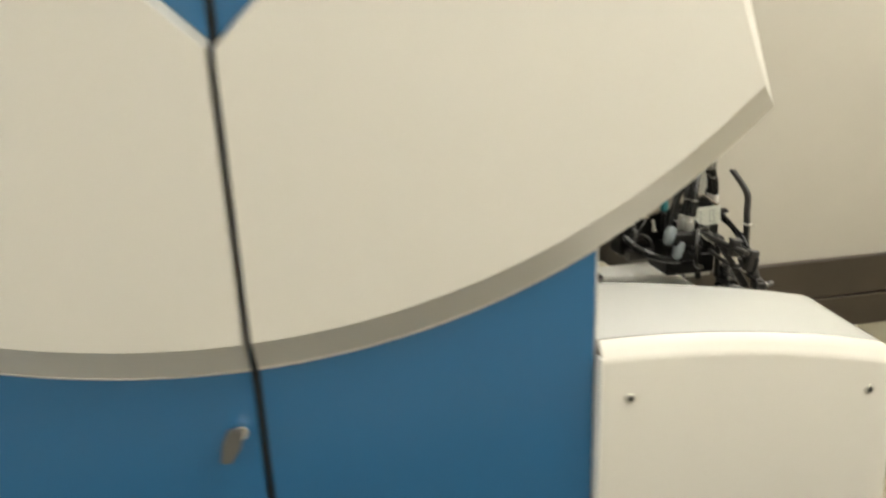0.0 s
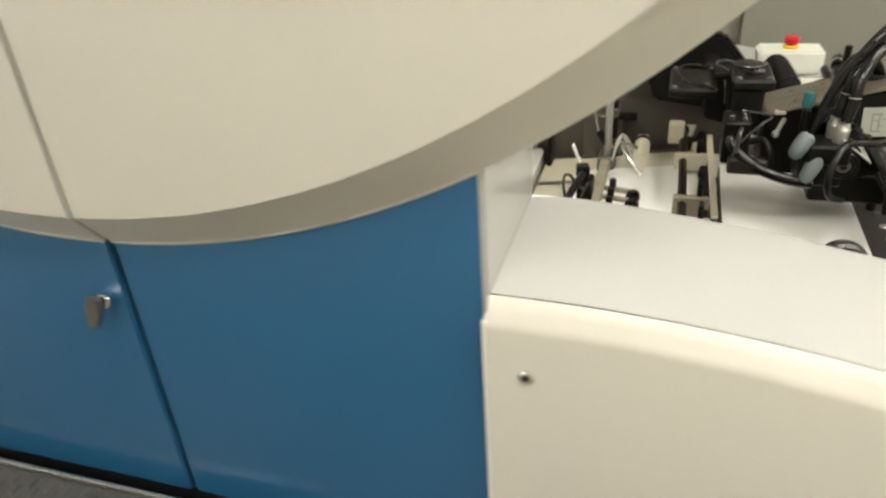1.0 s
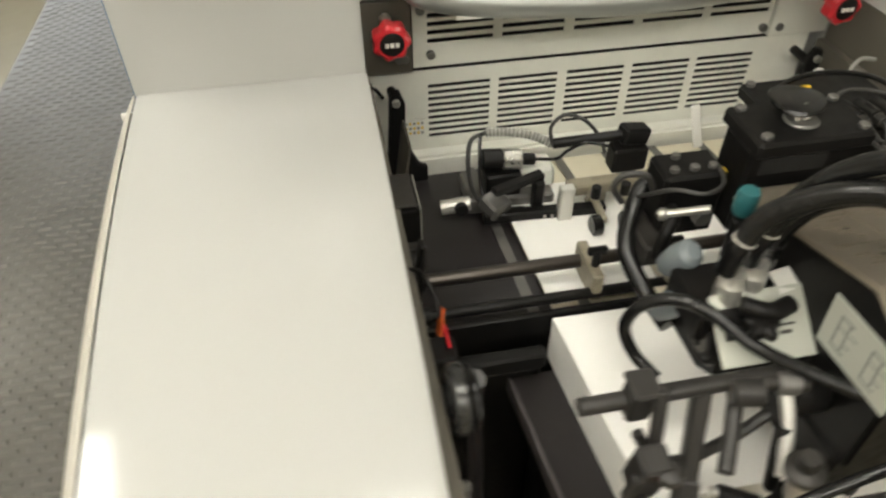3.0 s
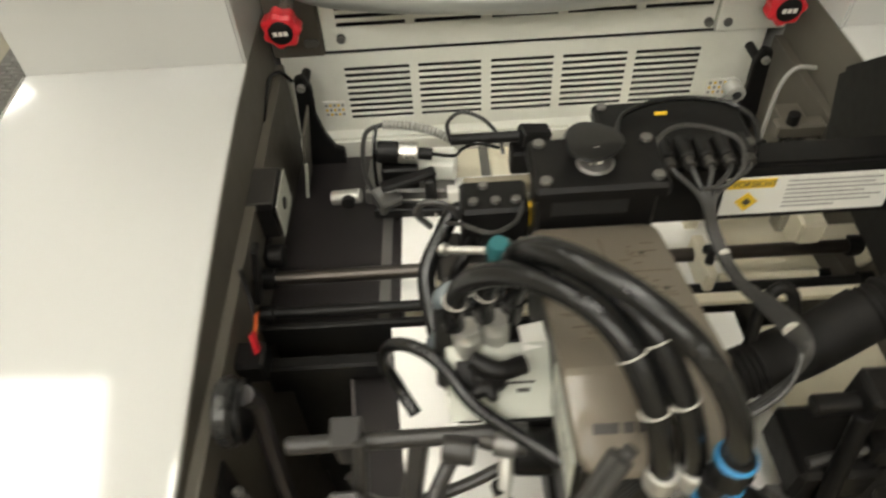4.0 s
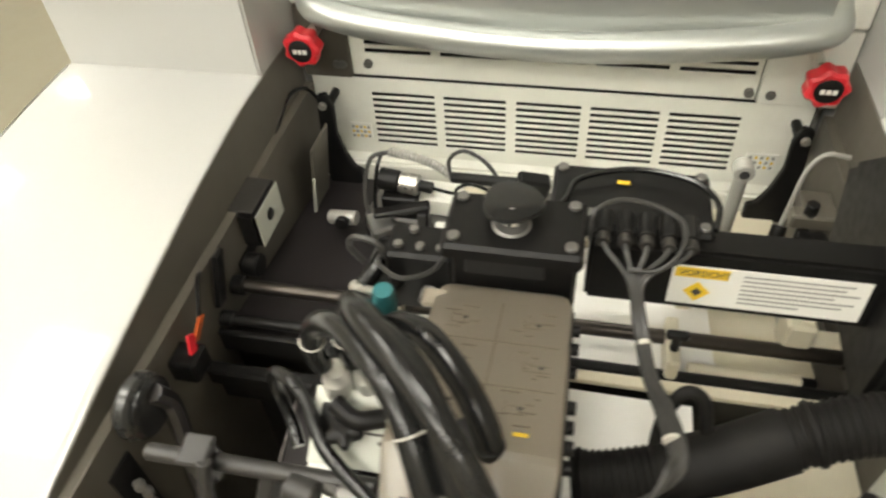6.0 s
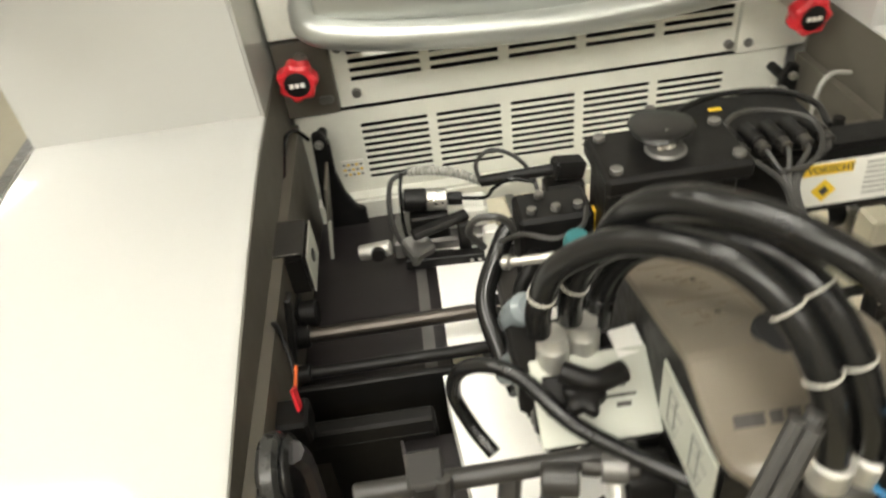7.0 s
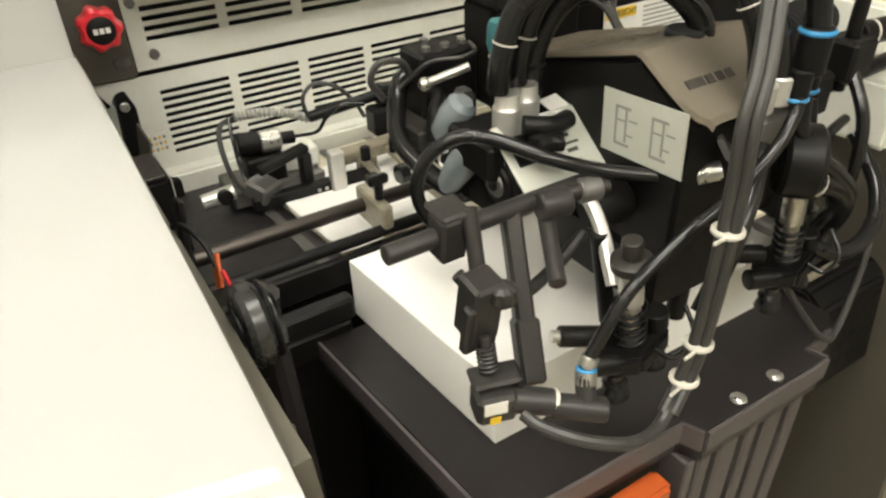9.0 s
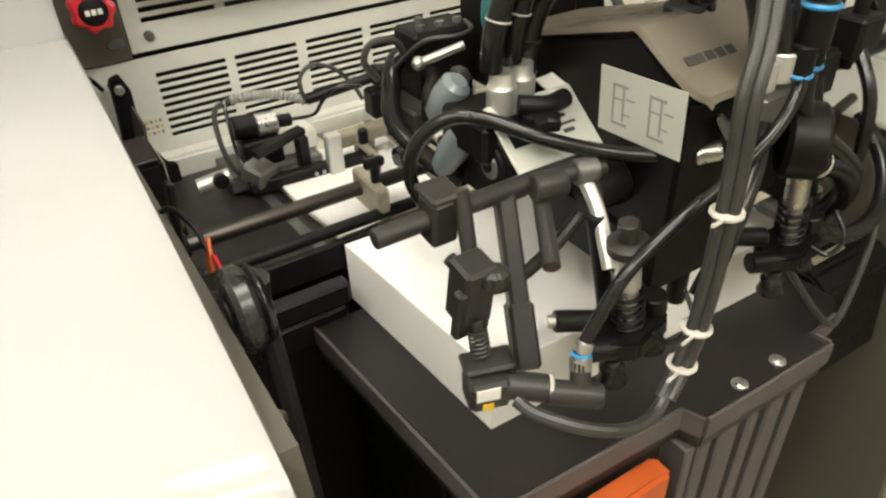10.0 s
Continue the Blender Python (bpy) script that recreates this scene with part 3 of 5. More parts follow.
def pile_table():
    t = thing("pile_table", (0.38, 0.65, 0.02), "dark lift table with a stepped front rim carrying the pile", "lift table")
    plan = [(0.090, 0.818), (0.119, 0.512), (0.128, 0.494), (0.204, 0.491), (0.352, 0.486), (0.362, 0.462), (0.560, 0.459), (0.556, 0.482), (0.610, 0.488), (0.640, 0.505), (0.642, 0.818)]
    part("plate", prism(plan, "z", 0.668, 0.7155, 0.002), M_TABLE, t)
    step = plan[:9]
    for (x0, y0), (x1, y1) in zip(step, step[1:]):
        d = Vector((x1 - x0, y1 - y0, 0))
        n = Vector((d.y, -d.x, 0)).normalized()
        bm = bmesh.new()
        quad = [Vector((x0, y0, 0)) + n * 0.0005, Vector((x1, y1, 0)) + n * 0.0005, Vector((x1, y1, 0)) + n * 0.0045, Vector((x0, y0, 0)) + n * 0.0045]
        a = [bm.verts.new((q.x, q.y, 0.690)) for q in quad]
        c = [bm.verts.new((q.x, q.y, 0.7185)) for q in quad]
        bm.faces.new(a[::-1]), bm.faces.new(c)
        for i in range(4):
            bm.faces.new((a[i], a[(i + 1) % 4], c[(i + 1) % 4], c[i]))
        part("rim", bm, M_RIM, t, "brown-grey raised rim", None)
    for x, y in ((0.428, 0.475), (0.490, 0.475)):
        part("bolt", lathe(bmesh.new(), (x, y, 0.7155), (x, y, 0.7205), [(0, 0.0092), (0.4, 0.0088), (0.8, 0.006), (1, 0.002)], 18), M_STEEL, t)
    for x, w in ((0.368, 0.020), (0.402, 0.032), (0.450, 0.018), (0.484, 0.030), (0.530, 0.022)):
        part("front_rib", B((x, 0.464, 0.10), (x + w, 0.484, 0.667), 0.003), M_RIM, t)
    part("front_web", B((0.366, 0.485, 0.10), (0.556, 0.499, 0.667), 0.002), M_BLACK, t)
    part("step_panel", B((0.350, 0.466, 0.10), (0.364, 0.500, 0.667), 0.002), M_RIM, t)
    part("column", B((0.13, 0.60, 0.02), (0.635, 0.81, 0.667), 0.004), M_BLACK, t)


pile_table()


def lift_carriage():
    c = thing("lift_carriage", (0.25, 0.45, -0.02), "orange painted lift carriage below the pile table", "lift carriage")
    part("cover", prism([(0.09, 0.458), (0.322, 0.458), (0.322, 0.486), (0.09, 0.486)], "z", 0.10, 0.666, 0.005), M_ORANGE, c)
    part("base", B((0.03, 0.36, -0.02), (0.345, 0.58, 0.099), 0.004), M_BLACK, c)
    part("bracket", B((0.240, 0.449, 0.40), (0.256, 0.4575, 0.660), 0.003), M_BLACK, c)


lift_carriage()


# ---------------------------------------------------------------- feed board behind the pile
def feed_board():
    f = thing("feed_board", (0.39, 1.08, 0.60), "cream feed board with dark side plates behind the pile", "feed table")
    part("board", prism([(0.868, 0.770), (1.298, 0.715), (1.298, 0.700), (0.868, 0.755)], "x", 0.166, 0.775), M_BOARD, f)
    part("side_plate", prism([(0.868, 0.775), (1.298, 0.712), (1.298, 0.694), (0.868, 0.757)], "x", -0.028, 0.164), M_TABLE, f, "dark grey side plate")
    part("side_plate", prism([(0.868, 0.765), (1.298, 0.712), (1.298, 0.694), (0.868, 0.747)], "x", 0.777, 0.822), M_FRAME, f)
    part("front_plate", B((-0.028, 0.876, 0.30), (0.822, 0.884, 0.745), 0.001), M_BLACK, f)
    part("support", B((-0.028, 0.886, 0.02), (0.822, 1.30, 0.640), 0.004), M_BLACK, f)
    for x in (0.13, 0.205, 0.30, 0.395, 0.49, 0.585):
        part("tape", prism([(0.872, 0.7745), (1.295, 0.7205), (1.295, 0.7195), (0.872, 0.7735)], "x", x, x + 0.016), M_GREYSTEEL, f, "grey conveyor tape")


feed_board()
s = thing("fed_sheet", (0.39, 1.0, 0.775), "white paper sheet running over the feed board", "paper sheet")
part("sheet", prism([(0.885, 0.7805), (1.19, 0.7440), (1.19, 0.7434), (0.885, 0.7799)], "x", 0.162, 0.645), M_PAPER, s, smooth=None)


def cross_shaft(name, y, z, x0, x1, r, mat, label):
    t = thing(name, (x0, y, z), label, "shaft")
    part("shaft", rod((x0, y, z), (x1, y, z), r, 18), mat, t)
    for x in (x0 + 0.008, x1 - 0.012):
        part("collar", rod((x - 0.008, y, z), (x + 0.012, y, z), r * 1.5, 18), M_BLACK, t)
    return t


cross_shaft("feed_shaft", 0.925, 0.815, -0.0295, 0.809, 0.010, M_SHAFT, "polished steel feed shaft across the feeder")
cross_shaft("feed_bar", 0.875, 0.800, -0.0295, 0.809, 0.008, M_BLACK, "black cross bar in front of the feed board")
sb = thing("sheet_stop_bar", (0.4, 0.858, 0.72), "dark sheet stop bar behind the pile", "bar")
part("bar", B((-0.029, 0.852, 0.755), (0.809, 0.862, 0.795), 0.002), M_BLACK, sb)
part("strip", B((0.30, 0.848, 0.797), (0.80, 0.864, 0.806), 0.001), M_BOARD, sb, "cream metal strip")
for i, x in enumerate((0.222, 0.33, 0.582)):
    b = thing("shaft_bracket", (x, 0.9, 0.80), "cream cast bracket on the feed shaft", "bracket", "shaft brackets")
    part("arm", B((x - 0.008, 0.868, 0.790), (x + 0.008, 0.945, 0.836), 0.003), M_BOARD if i > 1 else M_GRIMY, b)
    part("knob", rod((x, 0.89, 0.838), (x, 0.89, 0.866), 0.006, 12), M_BLACK, b)
    part("wing", B((x - 0.014, 0.885, 0.858), (x + 0.014, 0.895, 0.872), 0.003), M_BLACK, b)
rb = thing("lay_bracket", (0.74, 0.94, 0.80), "cream angled lay bracket on the feed board", "bracket")
part("block", B((0.715, 0.925, 0.805), (0.750, 0.965, 0.862), 0.004), M_BOARD, rb)
part("plate", B((0.752, 0.930, 0.800), (0.815, 0.960, 0.825), 0.003), M_BOARD, rb)
part("fork", put(B((-0.006, -0.02, 0), (0.006, 0.02, 0.09), 0.003), pose(0.806, 0.92, 0.80, 18, 20, 0)), M_BOARD, rb)


sg = thing("side_guide", (0.63, 0.75, 0.7157), "cream side guide plate beside the pile", "guide")
part("plate", B((0.612, 0.680, 0.7157), (0.640, 0.810, 0.721), 0.002), M_BOARD, sg)
part("ledge", B((0.646, 0.672, 0.742), (0.808, 0.846, 0.748), 0.002), M_BOARD, sg)
part("stop", B((0.630, 0.690, 0.721), (0.640, 0.805, 0.775), 0.002), M_PANEL, sg)


# ---------------------------------------------------------------- suction head
def suction_head():
    h = thing("sheet_separator", (0.40, 0.66, 0.92), "black suction head with a taupe cover over the pile", "sheet separator")
    x0, x1 = 0.320, 0.446
    part("body", prism([(0.784, 0.905), (0.784, 1.028), (0.578, 1.085), (0.520, 1.044), (0.520, 0.905)], "x", x0 + 0.002, x1 - 0.002, 0.004), M_BLACK, h)
    cov = bmesh.new()
    # back to front: y, z and how far the rounded corners draw the sides in
    prof = [(0.7905, 1.027, 0.016), (0.7885, 1.0315, 0.009), (0.783, 1.0352, 0.004), (0.773, 1.0385, 0.0), (0.581, 1.0940, 0.0), (0.575, 1.0927, 0.0),
            (0.543, 1.0705, 0.004), (0.526, 1.0590, 0.007), (0.518, 1.0537, 0.012), (0.5135, 1.0503, 0.019), (0.511, 1.0445, 0.024)]
    rows = []
    for y, z, inset in prof:
        xa, xb = x0 - 0.004 + inset, x1 + 0.004 - inset
        rows.append([cov.verts.new((x, y, z - d)) for x, d in ((xa, 0.006), (xa + 0.002, 0.001), (xa + 0.008, 0), (xa + 0.045, 0), (xb - 0.045, 0), (xb - 0.008, 0), (xb - 0.002, 0.001), (xb, 0.006))])
    for p, q in zip(rows, rows[1:]):
        for i in range(7):
            cov.faces.new((p[i], p[i + 1], q[i + 1], q[i]))
    bmesh.ops.solidify(cov, geom=cov.faces[:], thickness=-0.004)
    c = part("cover", cov, M_TAUPE, h, "taupe cover with printed instructions and a cable hole", 12)
    part("cable_hole", rod((0.384, 0.590, 1.083), (0.384, 0.5895, 1.0955), 0.0175, 24), M_DARK, c)
    part("corner_tab", B((0.304, 0.750, 1.035), (0.330, 0.774, 1.0405), 0.003), M_TAUPE, c)
    # prints lie in the plane of the sloping top: x across, v back from the crease
    plane = Matrix.Translation((0, 0.581, 1.0940)) @ Matrix.Rotation(-math.atan(0.289), 4, "X")

    def mark(name, xa, xb, va, vb, mat, label="", h=0.0006):
        part(name, put(B((xa, va, 0.0002), (xb, vb, h), 0.0), plane), mat, c, label)
    for v in (0.068, 0.126):
        mark("print_line", x0 + 0.006, x1 - 0.006, v, v + 0.0012, M_INK_SOFT)
    mark("print_line", 0.3835, 0.3847, 0.022, 0.188, M_INK_SOFT)
    rng = random.Random(8)
    for cx in (0.352, 0.415):
        for cv in (0.158, 0.098, 0.046):
            # a small outlined picture, a dark key and broken lines of text
            w, d = rng.uniform(0.016, 0.024), rng.uniform(0.012, 0.018)
            ox = cx + rng.uniform(-0.006, 0.010)
            for xa, xb, va, vb in ((-w / 2, w / 2, -d / 2, -d / 2 + 0.0008), (-w / 2, -w / 2 + 0.0008, -d / 2, d / 2), (w * 0.2, w * 0.2 + 0.0008, -d / 2, d * 0.3), (-w * 0.3, w / 2, d * 0.1, d * 0.1 + 0.0008)):
                mark("print_mark", ox + xa, ox + xb, cv + va, cv + vb, M_INK_SOFT)
            mark("print_mark", ox + 0.002, ox + 0.006, cv - 0.002, cv + 0.002, M_INK)
            for k in range(6):
                w, d = rng.uniform(0.004, 0.017), rng.uniform(0.0007, 0.0016)
                x, v = cx + rng.uniform(-0.017, 0.015), cv + (k - 2.5) * 0.0072 + rng.uniform(-0.002, 0.002)
                mark("print_mark", x - w / 2, x + w / 2, v, v + d, M_INK_SOFT, h=0.0008)
    mark("print_tag", 0.412, 0.424, 0.016, 0.020, M_YELLOW, "small yellow tag")
    # plain shapes where the maker's word stands on the sloped face
    slope = math.degrees(math.atan2(1.0927 - 1.0537, 0.575 - 0.518))
    face = Matrix.Translation((0.366, 0.541, 1.0692)) @ Matrix.Rotation(radians(slope), 4, "X")
    for k, w in enumerate((0.0115, 0.0085, 0.0085, 0.0085, 0.0085)):
        x = k * 0.0118 - 0.030
        part("print_bar", put(B((x, -0.0042, 0.0), (x + w, 0.0042, 0.0009), 0.0), face), M_INK, c)
    # white diagram plate on the side
    d = part("diagram_plate", put(B((-0.0015, -0.047, -0.029), (0.0, 0.047, 0.029), 0.0), pose(0.3205, 0.566, 1.024, -3, 0, 0)), M_LABEL_DULL, h, "pale plate with two printed diagrams")
    m = pose(0.3188, 0.566, 1.024, -3, 0, 0)
    for oy in (0.022, -0.020):
        for y, z, w, t in ((0, 0.016, 0.018, 0.0025), (0, -0.018, 0.018, 0.0025), (0.008, 0, 0.0022, 0.034), (-0.004, 0, 0.0022, 0.030), (0.002, 0.004, 0.012, 0.0016), (-0.012, 0.006, 0.010, 0.0016), (-0.008, -0.008, 0.009, 0.0016)):
            part("print_bar", put(B((-0.0005, oy + y - w / 2, z - t / 2), (0.0, oy + y + w / 2, z + t / 2), 0.0), m), M_INK_GREY, d)
    # screws on the right flank
    for y, z in ((0.762, 1.012), (0.735, 1.018), (0.720, 1.002), (0.655, 1.045), (0.645, 1.030), (0.612, 1.055), (0.603, 1.040), (0.560, 1.048)):
        part("side_screw", rod((x1 - 0.003, y, z), (x1 + 0.013, y, z), 0.006, 12), M_BLACK, h)
    part("side_rail", prism([(0.530, 0.98), (0.782, 0.97), (0.782, 1.020), (0.582, 1.072), (0.530, 1.040)], "x", x1 - 0.001, x1 + 0.006, 0.002), M_BLACK, h)
    # carriage plate and its hand knob
    part("carriage_plate", B((0.320, 0.776, 1.078), (0.454, 0.856, 1.098), 0.004), M_BLACK, h)
    part("carriage_block", B((0.326, 0.793, 0.965), (0.450, 0.851, 1.0775), 0.004), M_BLACK, h)
    part("carriage_slot", B((0.340, 0.7915, 1.045), (0.420, 0.796, 1.068), 0.002), M_DARK, h)
    for x, y in ((0.332, 0.844), (0.332, 0.788), (0.442, 0.844), (0.442, 0.788)):
        part("bolt", rod((x, y, 1.098), (x, y, 1.103), 0.006, 12), M_GREYSTEEL, h)
    k = part("hand_knob", star(0.383, 0.826, 1.110, 0.030, 0.009, 3, 0.0018), M_RUBBER, h, "large black hand knob on a steel stem")
    part("stem", rod((0.384, 0.811, 1.098), (0.383, 0.821, 1.114), 0.011, 18), M_CHROME, k)
    part("flange", rod((0.384, 0.811, 1.098), (0.384, 0.811, 1.102), 0.019, 20), M_GREYSTEEL, k)


def star(x, y, z, r, h, lobes, depth):
    bm = bmesh.new()
    n = 60
    rings = []
    for s, f in ((0, 0.6), (0.15, 0.92), (0.5, 1.0), (0.8, 0.94), (0.95, 0.7), (1.0, 0.35)):
        rings.append([bm.verts.new((x + (r + depth * math.cos(lobes * a)) * f * math.cos(a), y + (r + depth * math.cos(lobes * a)) * f * math.sin(a), z + h * s)) for a in (2 * math.pi * i / n for i in range(n))])
    for p, q in zip(rings, rings[1:]):
        for i in range(n):
            bm.faces.new((p[i], p[(i + 1) % n], q[(i + 1) % n], q[i]))
    bm.faces.new(rings[0][::-1])
    bm.faces.new(rings[-1])
    return bm


suction_head()


def crossbeam():
    b = thing("crossbeam", (0.62, 0.90, 0.98), "black crossbeam with a warning label over the feed board", "crossbeam")
    part("beam", prism([(0.862, 0.975), (0.905, 0.985), (0.908, 1.056), (0.868, 1.056)], "x", 0.476, 0.822, 0.004), M_BLACK, b)
    part("rear_plate", B((0.430, 0.885, 1.044), (0.600, 0.985, 1.064), 0.004), M_BLACK, b)
    lab = part("warning_label", put(B((0.562, -0.0012, -0.026), (0.752, 0.0, 0.026), 0.0), pose(0, 0.8612, 1.016, -6, 0, 0)), M_LABEL, b, "white warning label with a yellow field")
    m = pose(0, 0.8598, 1.016, -6, 0, 0)
    part("yellow_field", put(B((0.565, -0.0008, 0.012), (0.618, 0.0, 0.0245), 0.0), m), M_YELLOW, lab)
    letters("VORSICHT", 0.0105, m @ Matrix.Translation((0.594, -0.0012, 0.018)) @ pose(0, 0, 0, 90, 0, 0), M_INK, lab)
    part("warning_sign", put(B((-0.0095, -0.0008, -0.0095), (0.0095, 0.0, 0.0095), 0.0), m @ pose(0.590, 0, -0.007, 0, 45, 0)), M_YELLOW, lab, "yellow diamond sign")
    part("sign_mark", put(B((-0.004, -0.0014, -0.004), (0.004, 0.0, 0.004), 0.0), m @ pose(0.590, 0, -0.007, 0, 45, 0)), M_INK, lab)
    for k in range(7):
        w = (0.105, 0.098, 0.112, 0.090, 0.110, 0.100, 0.060)[k]
        part("print_bar", put(B((0.632, -0.0006, 0.0185 - k * 0.006), (0.632 + w, 0.0, 0.0205 - k * 0.006), 0.0), m), M_INK_GREY, lab)
    part("slot_tag", B((0.455, 0.900, 1.0642), (0.482, 0.912, 1.0648), 0.0), M_GREYSTEEL, b)
    part("slot_tag", B((0.500, 0.955, 1.0642), (0.514, 0.961, 1.0648), 0.0), M_YELLOW, b)
    for x, y in ((0.44, 0.975), (0.59, 0.975), (0.59, 0.895)):
        part("bolt", rod((x, y, 1.064), (x, y, 1.069), 0.006, 12), M_GREYSTEEL, b)
    # heavy end bracket on the drive side
    part("end_bracket", prism([(0.80, 0.90), (0.80, 1.03), (0.86, 1.10), (0.98, 1.115), (1.06, 1.04), (1.02, 0.93)], "x", 0.765, 0.815, 0.008), M_BLACK, b)


crossbeam()


def plug_row():
    c = thing("cable_plug_row", (0.526, 0.888, 1.064), "row of grey cable plugs on the crossbeam", "cable plugs")
    ends = []
    for i in range(5):
        x = 0.488 + i * 0.021
        p = part("plug", rod((x, 0.893, 1.076), (x - 0.001, 0.856, 1.081), 0.0085, 14), M_BLACK, c)
        part("plug_nut", rod((x - 0.001, 0.856, 1.081), (x - 0.001, 0.844, 1.081), 0.0068, 12), M_IRON, p)
        ends.append((x - 0.001, 0.846, 1.081))
    for i, e in enumerate(ends):
        o = (i - 2) * 0.0024
        part("cable", hose([e, (e[0] * 0.85 + 0.0785, 0.836, 1.078), (0.522 + o * 1.5, 0.815, 1.062), (0.530 + o, 0.790, 1.03), (0.540 + o, 0.74, 1.02), (0.549 + o, 0.690, 1.040 + o), (0.556 + o, 0.650, 1.052 + o), (0.553 + o, 0.625, 1.055 - o), (0.530, 0.603 + o, 1.035 - o), (0.485, 0.585 + o, 1.015 - o), (0.430, 0.560 + o, 1.020 - o), (0.380, 0.525 + o, 1.035 + o), (0.345, 0.500 + o, 1.05 + o)], 0.0028, 8, 6), M_CABLE, c)
    for p, q in (((0.534, 0.775, 1.020), (0.537, 0.765, 1.019)), ((0.553, 0.657, 1.050), (0.554, 0.650, 1.051))):
        part("cable_tie", rod(p, Vector(p).lerp(Vector(q), 0.5), 0.0082, 16), M_TIE, c)
    part("cable_loop", hose([(0.600, 0.893, 1.066), (0.603, 0.930, 1.072), (0.575, 0.958, 1.076), (0.515, 0.968, 1.076), (0.460, 0.948, 1.074), (0.445, 0.915, 1.070), (0.430, 0.893, 1.068)], 0.0035, 8), M_RUBBER, c)
    part("cable_loop", hose([(0.474, 0.852, 1.075), (0.476, 0.870, 1.096), (0.50, 0.888, 1.100), (0.535, 0.886, 1.098), (0.562, 0.868, 1.094), (0.560, 0.838, 1.085), (0.540, 0.820, 1.075), (0.512, 0.820, 1.072)], 0.0026, 8), M_CABLE, c)


plug_row()


def suction_hose():
    h = thing("corrugated_hose", (0.62, 0.70, 0.90), "thick black corrugated suction hose with a duct tape wrap", "hose")
    part("hose", hose([(0.478, 0.672, 0.935), (0.520, 0.677, 0.940), (0.580, 0.690, 0.955), (0.650, 0.710, 0.985), (0.720, 0.725, 1.012), (0.790, 0.735, 1.020), (0.825, 0.735, 1.010)], 0.0268, 20, 8, wave=0.0012, pitch=0.0065), M_HOSE, h)
    part("sleeve", hose([(0.560, 0.6855, 0.949), (0.610, 0.697, 0.967), (0.665, 0.714, 0.991)], 0.0300, 20, 6), M_HOSE, h, "smooth black wrap")
    for p, q in (((0.484, 0.672, 0.935), (0.494, 0.6735, 0.9365)), ((0.680, 0.7175, 0.997), (0.690, 0.7195, 1.001))):
        part("clamp", rod(p, q, 0.0305, 24), M_HOSE, h)
    part("branch", hose([(0.552, 0.70, 0.962), (0.556, 0.716, 1.000), (0.570, 0.726, 1.025), (0.588, 0.724, 1.017), (0.597, 0.708, 0.978)], 0.0065, 12), M_HOSE, h)


suction_hose()


def big_hoses():
    paths = (
        [(0.243, 0.680, 1.060), (0.243, 0.674, 1.095), (0.256, 0.668, 1.135), (0.290, 0.640, 1.175), (0.328, 0.602, 1.192), (0.354, 0.573, 1.182), (0.371, 0.546, 1.154), (0.382, 0.530, 1.116), (0.389, 0.524, 1.070)],
        [(0.270, 0.688, 1.060), (0.270, 0.682, 1.095), (0.281, 0.674, 1.134), (0.312, 0.646, 1.172), (0.346, 0.612, 1.190), (0.372, 0.580, 1.188), (0.390, 0.550, 1.160), (0.403, 0.532, 1.120), (0.412, 0.524, 1.072)],
        [(0.296, 0.700, 1.040), (0.300, 0.698, 1.085), (0.318, 0.686, 1.125), (0.350, 0.660, 1.148), (0.382, 0.630, 1.138), (0.402, 0.608, 1.114), (0.406, 0.600, 1.090)],
    )
    for i, pts in enumerate(paths):
        h = thing("suction_line", pts[0], "glossy black rubber suction line arching over the head", "hose", "suction lines")
        part("hose", hose(pts, (0.0102, 0.0102, 0.0112)[i], 14, 10), M_RUBBER, h)
        if i < 2:
            for a, b in ((1, 0.25), (5, 0.3), (6, 0.35)):
                p, q = Vector(pts[a]), Vector(pts[a + 1])
                c = spline(pts, 10)[a * 10 + int(b * 10):][:2]
                part("cable_tie", rod(c[0], c[0].lerp(c[1], 0.5), 0.0112, 16), M_TIE, h)
            p = Vector(pts[-1])
            part("hose_end", rod(p + Vector((0, 0, 0.012)), p - Vector((0, 0, 0.012)), 0.0125, 18), M_ALU, h)
        else:
            for k in (6, 54):
                c = spline(pts, 10)[k:k + 2]
                part("clamp_ring", rod(c[0], c[0].lerp(c[1], 0.9), 0.0124, 18), M_BLACK, h)
    # fittings at the left
    for x, y in ((0.243, 0.680), (0.270, 0.688)):
        f = thing("hose_fitting", (x, y, 0.99), "pale aluminium hose fitting on the valve block", "fitting", "hose fittings")
        part("socket", lathe(bmesh.new(), (x, y, 1.012), (x, y, 1.066), [(0, 0.012), (0.1, 0.0135), (0.75, 0.0135), (0.8, 0.0115), (1, 0.0110)], 18), M_ALU, f)


big_hoses()


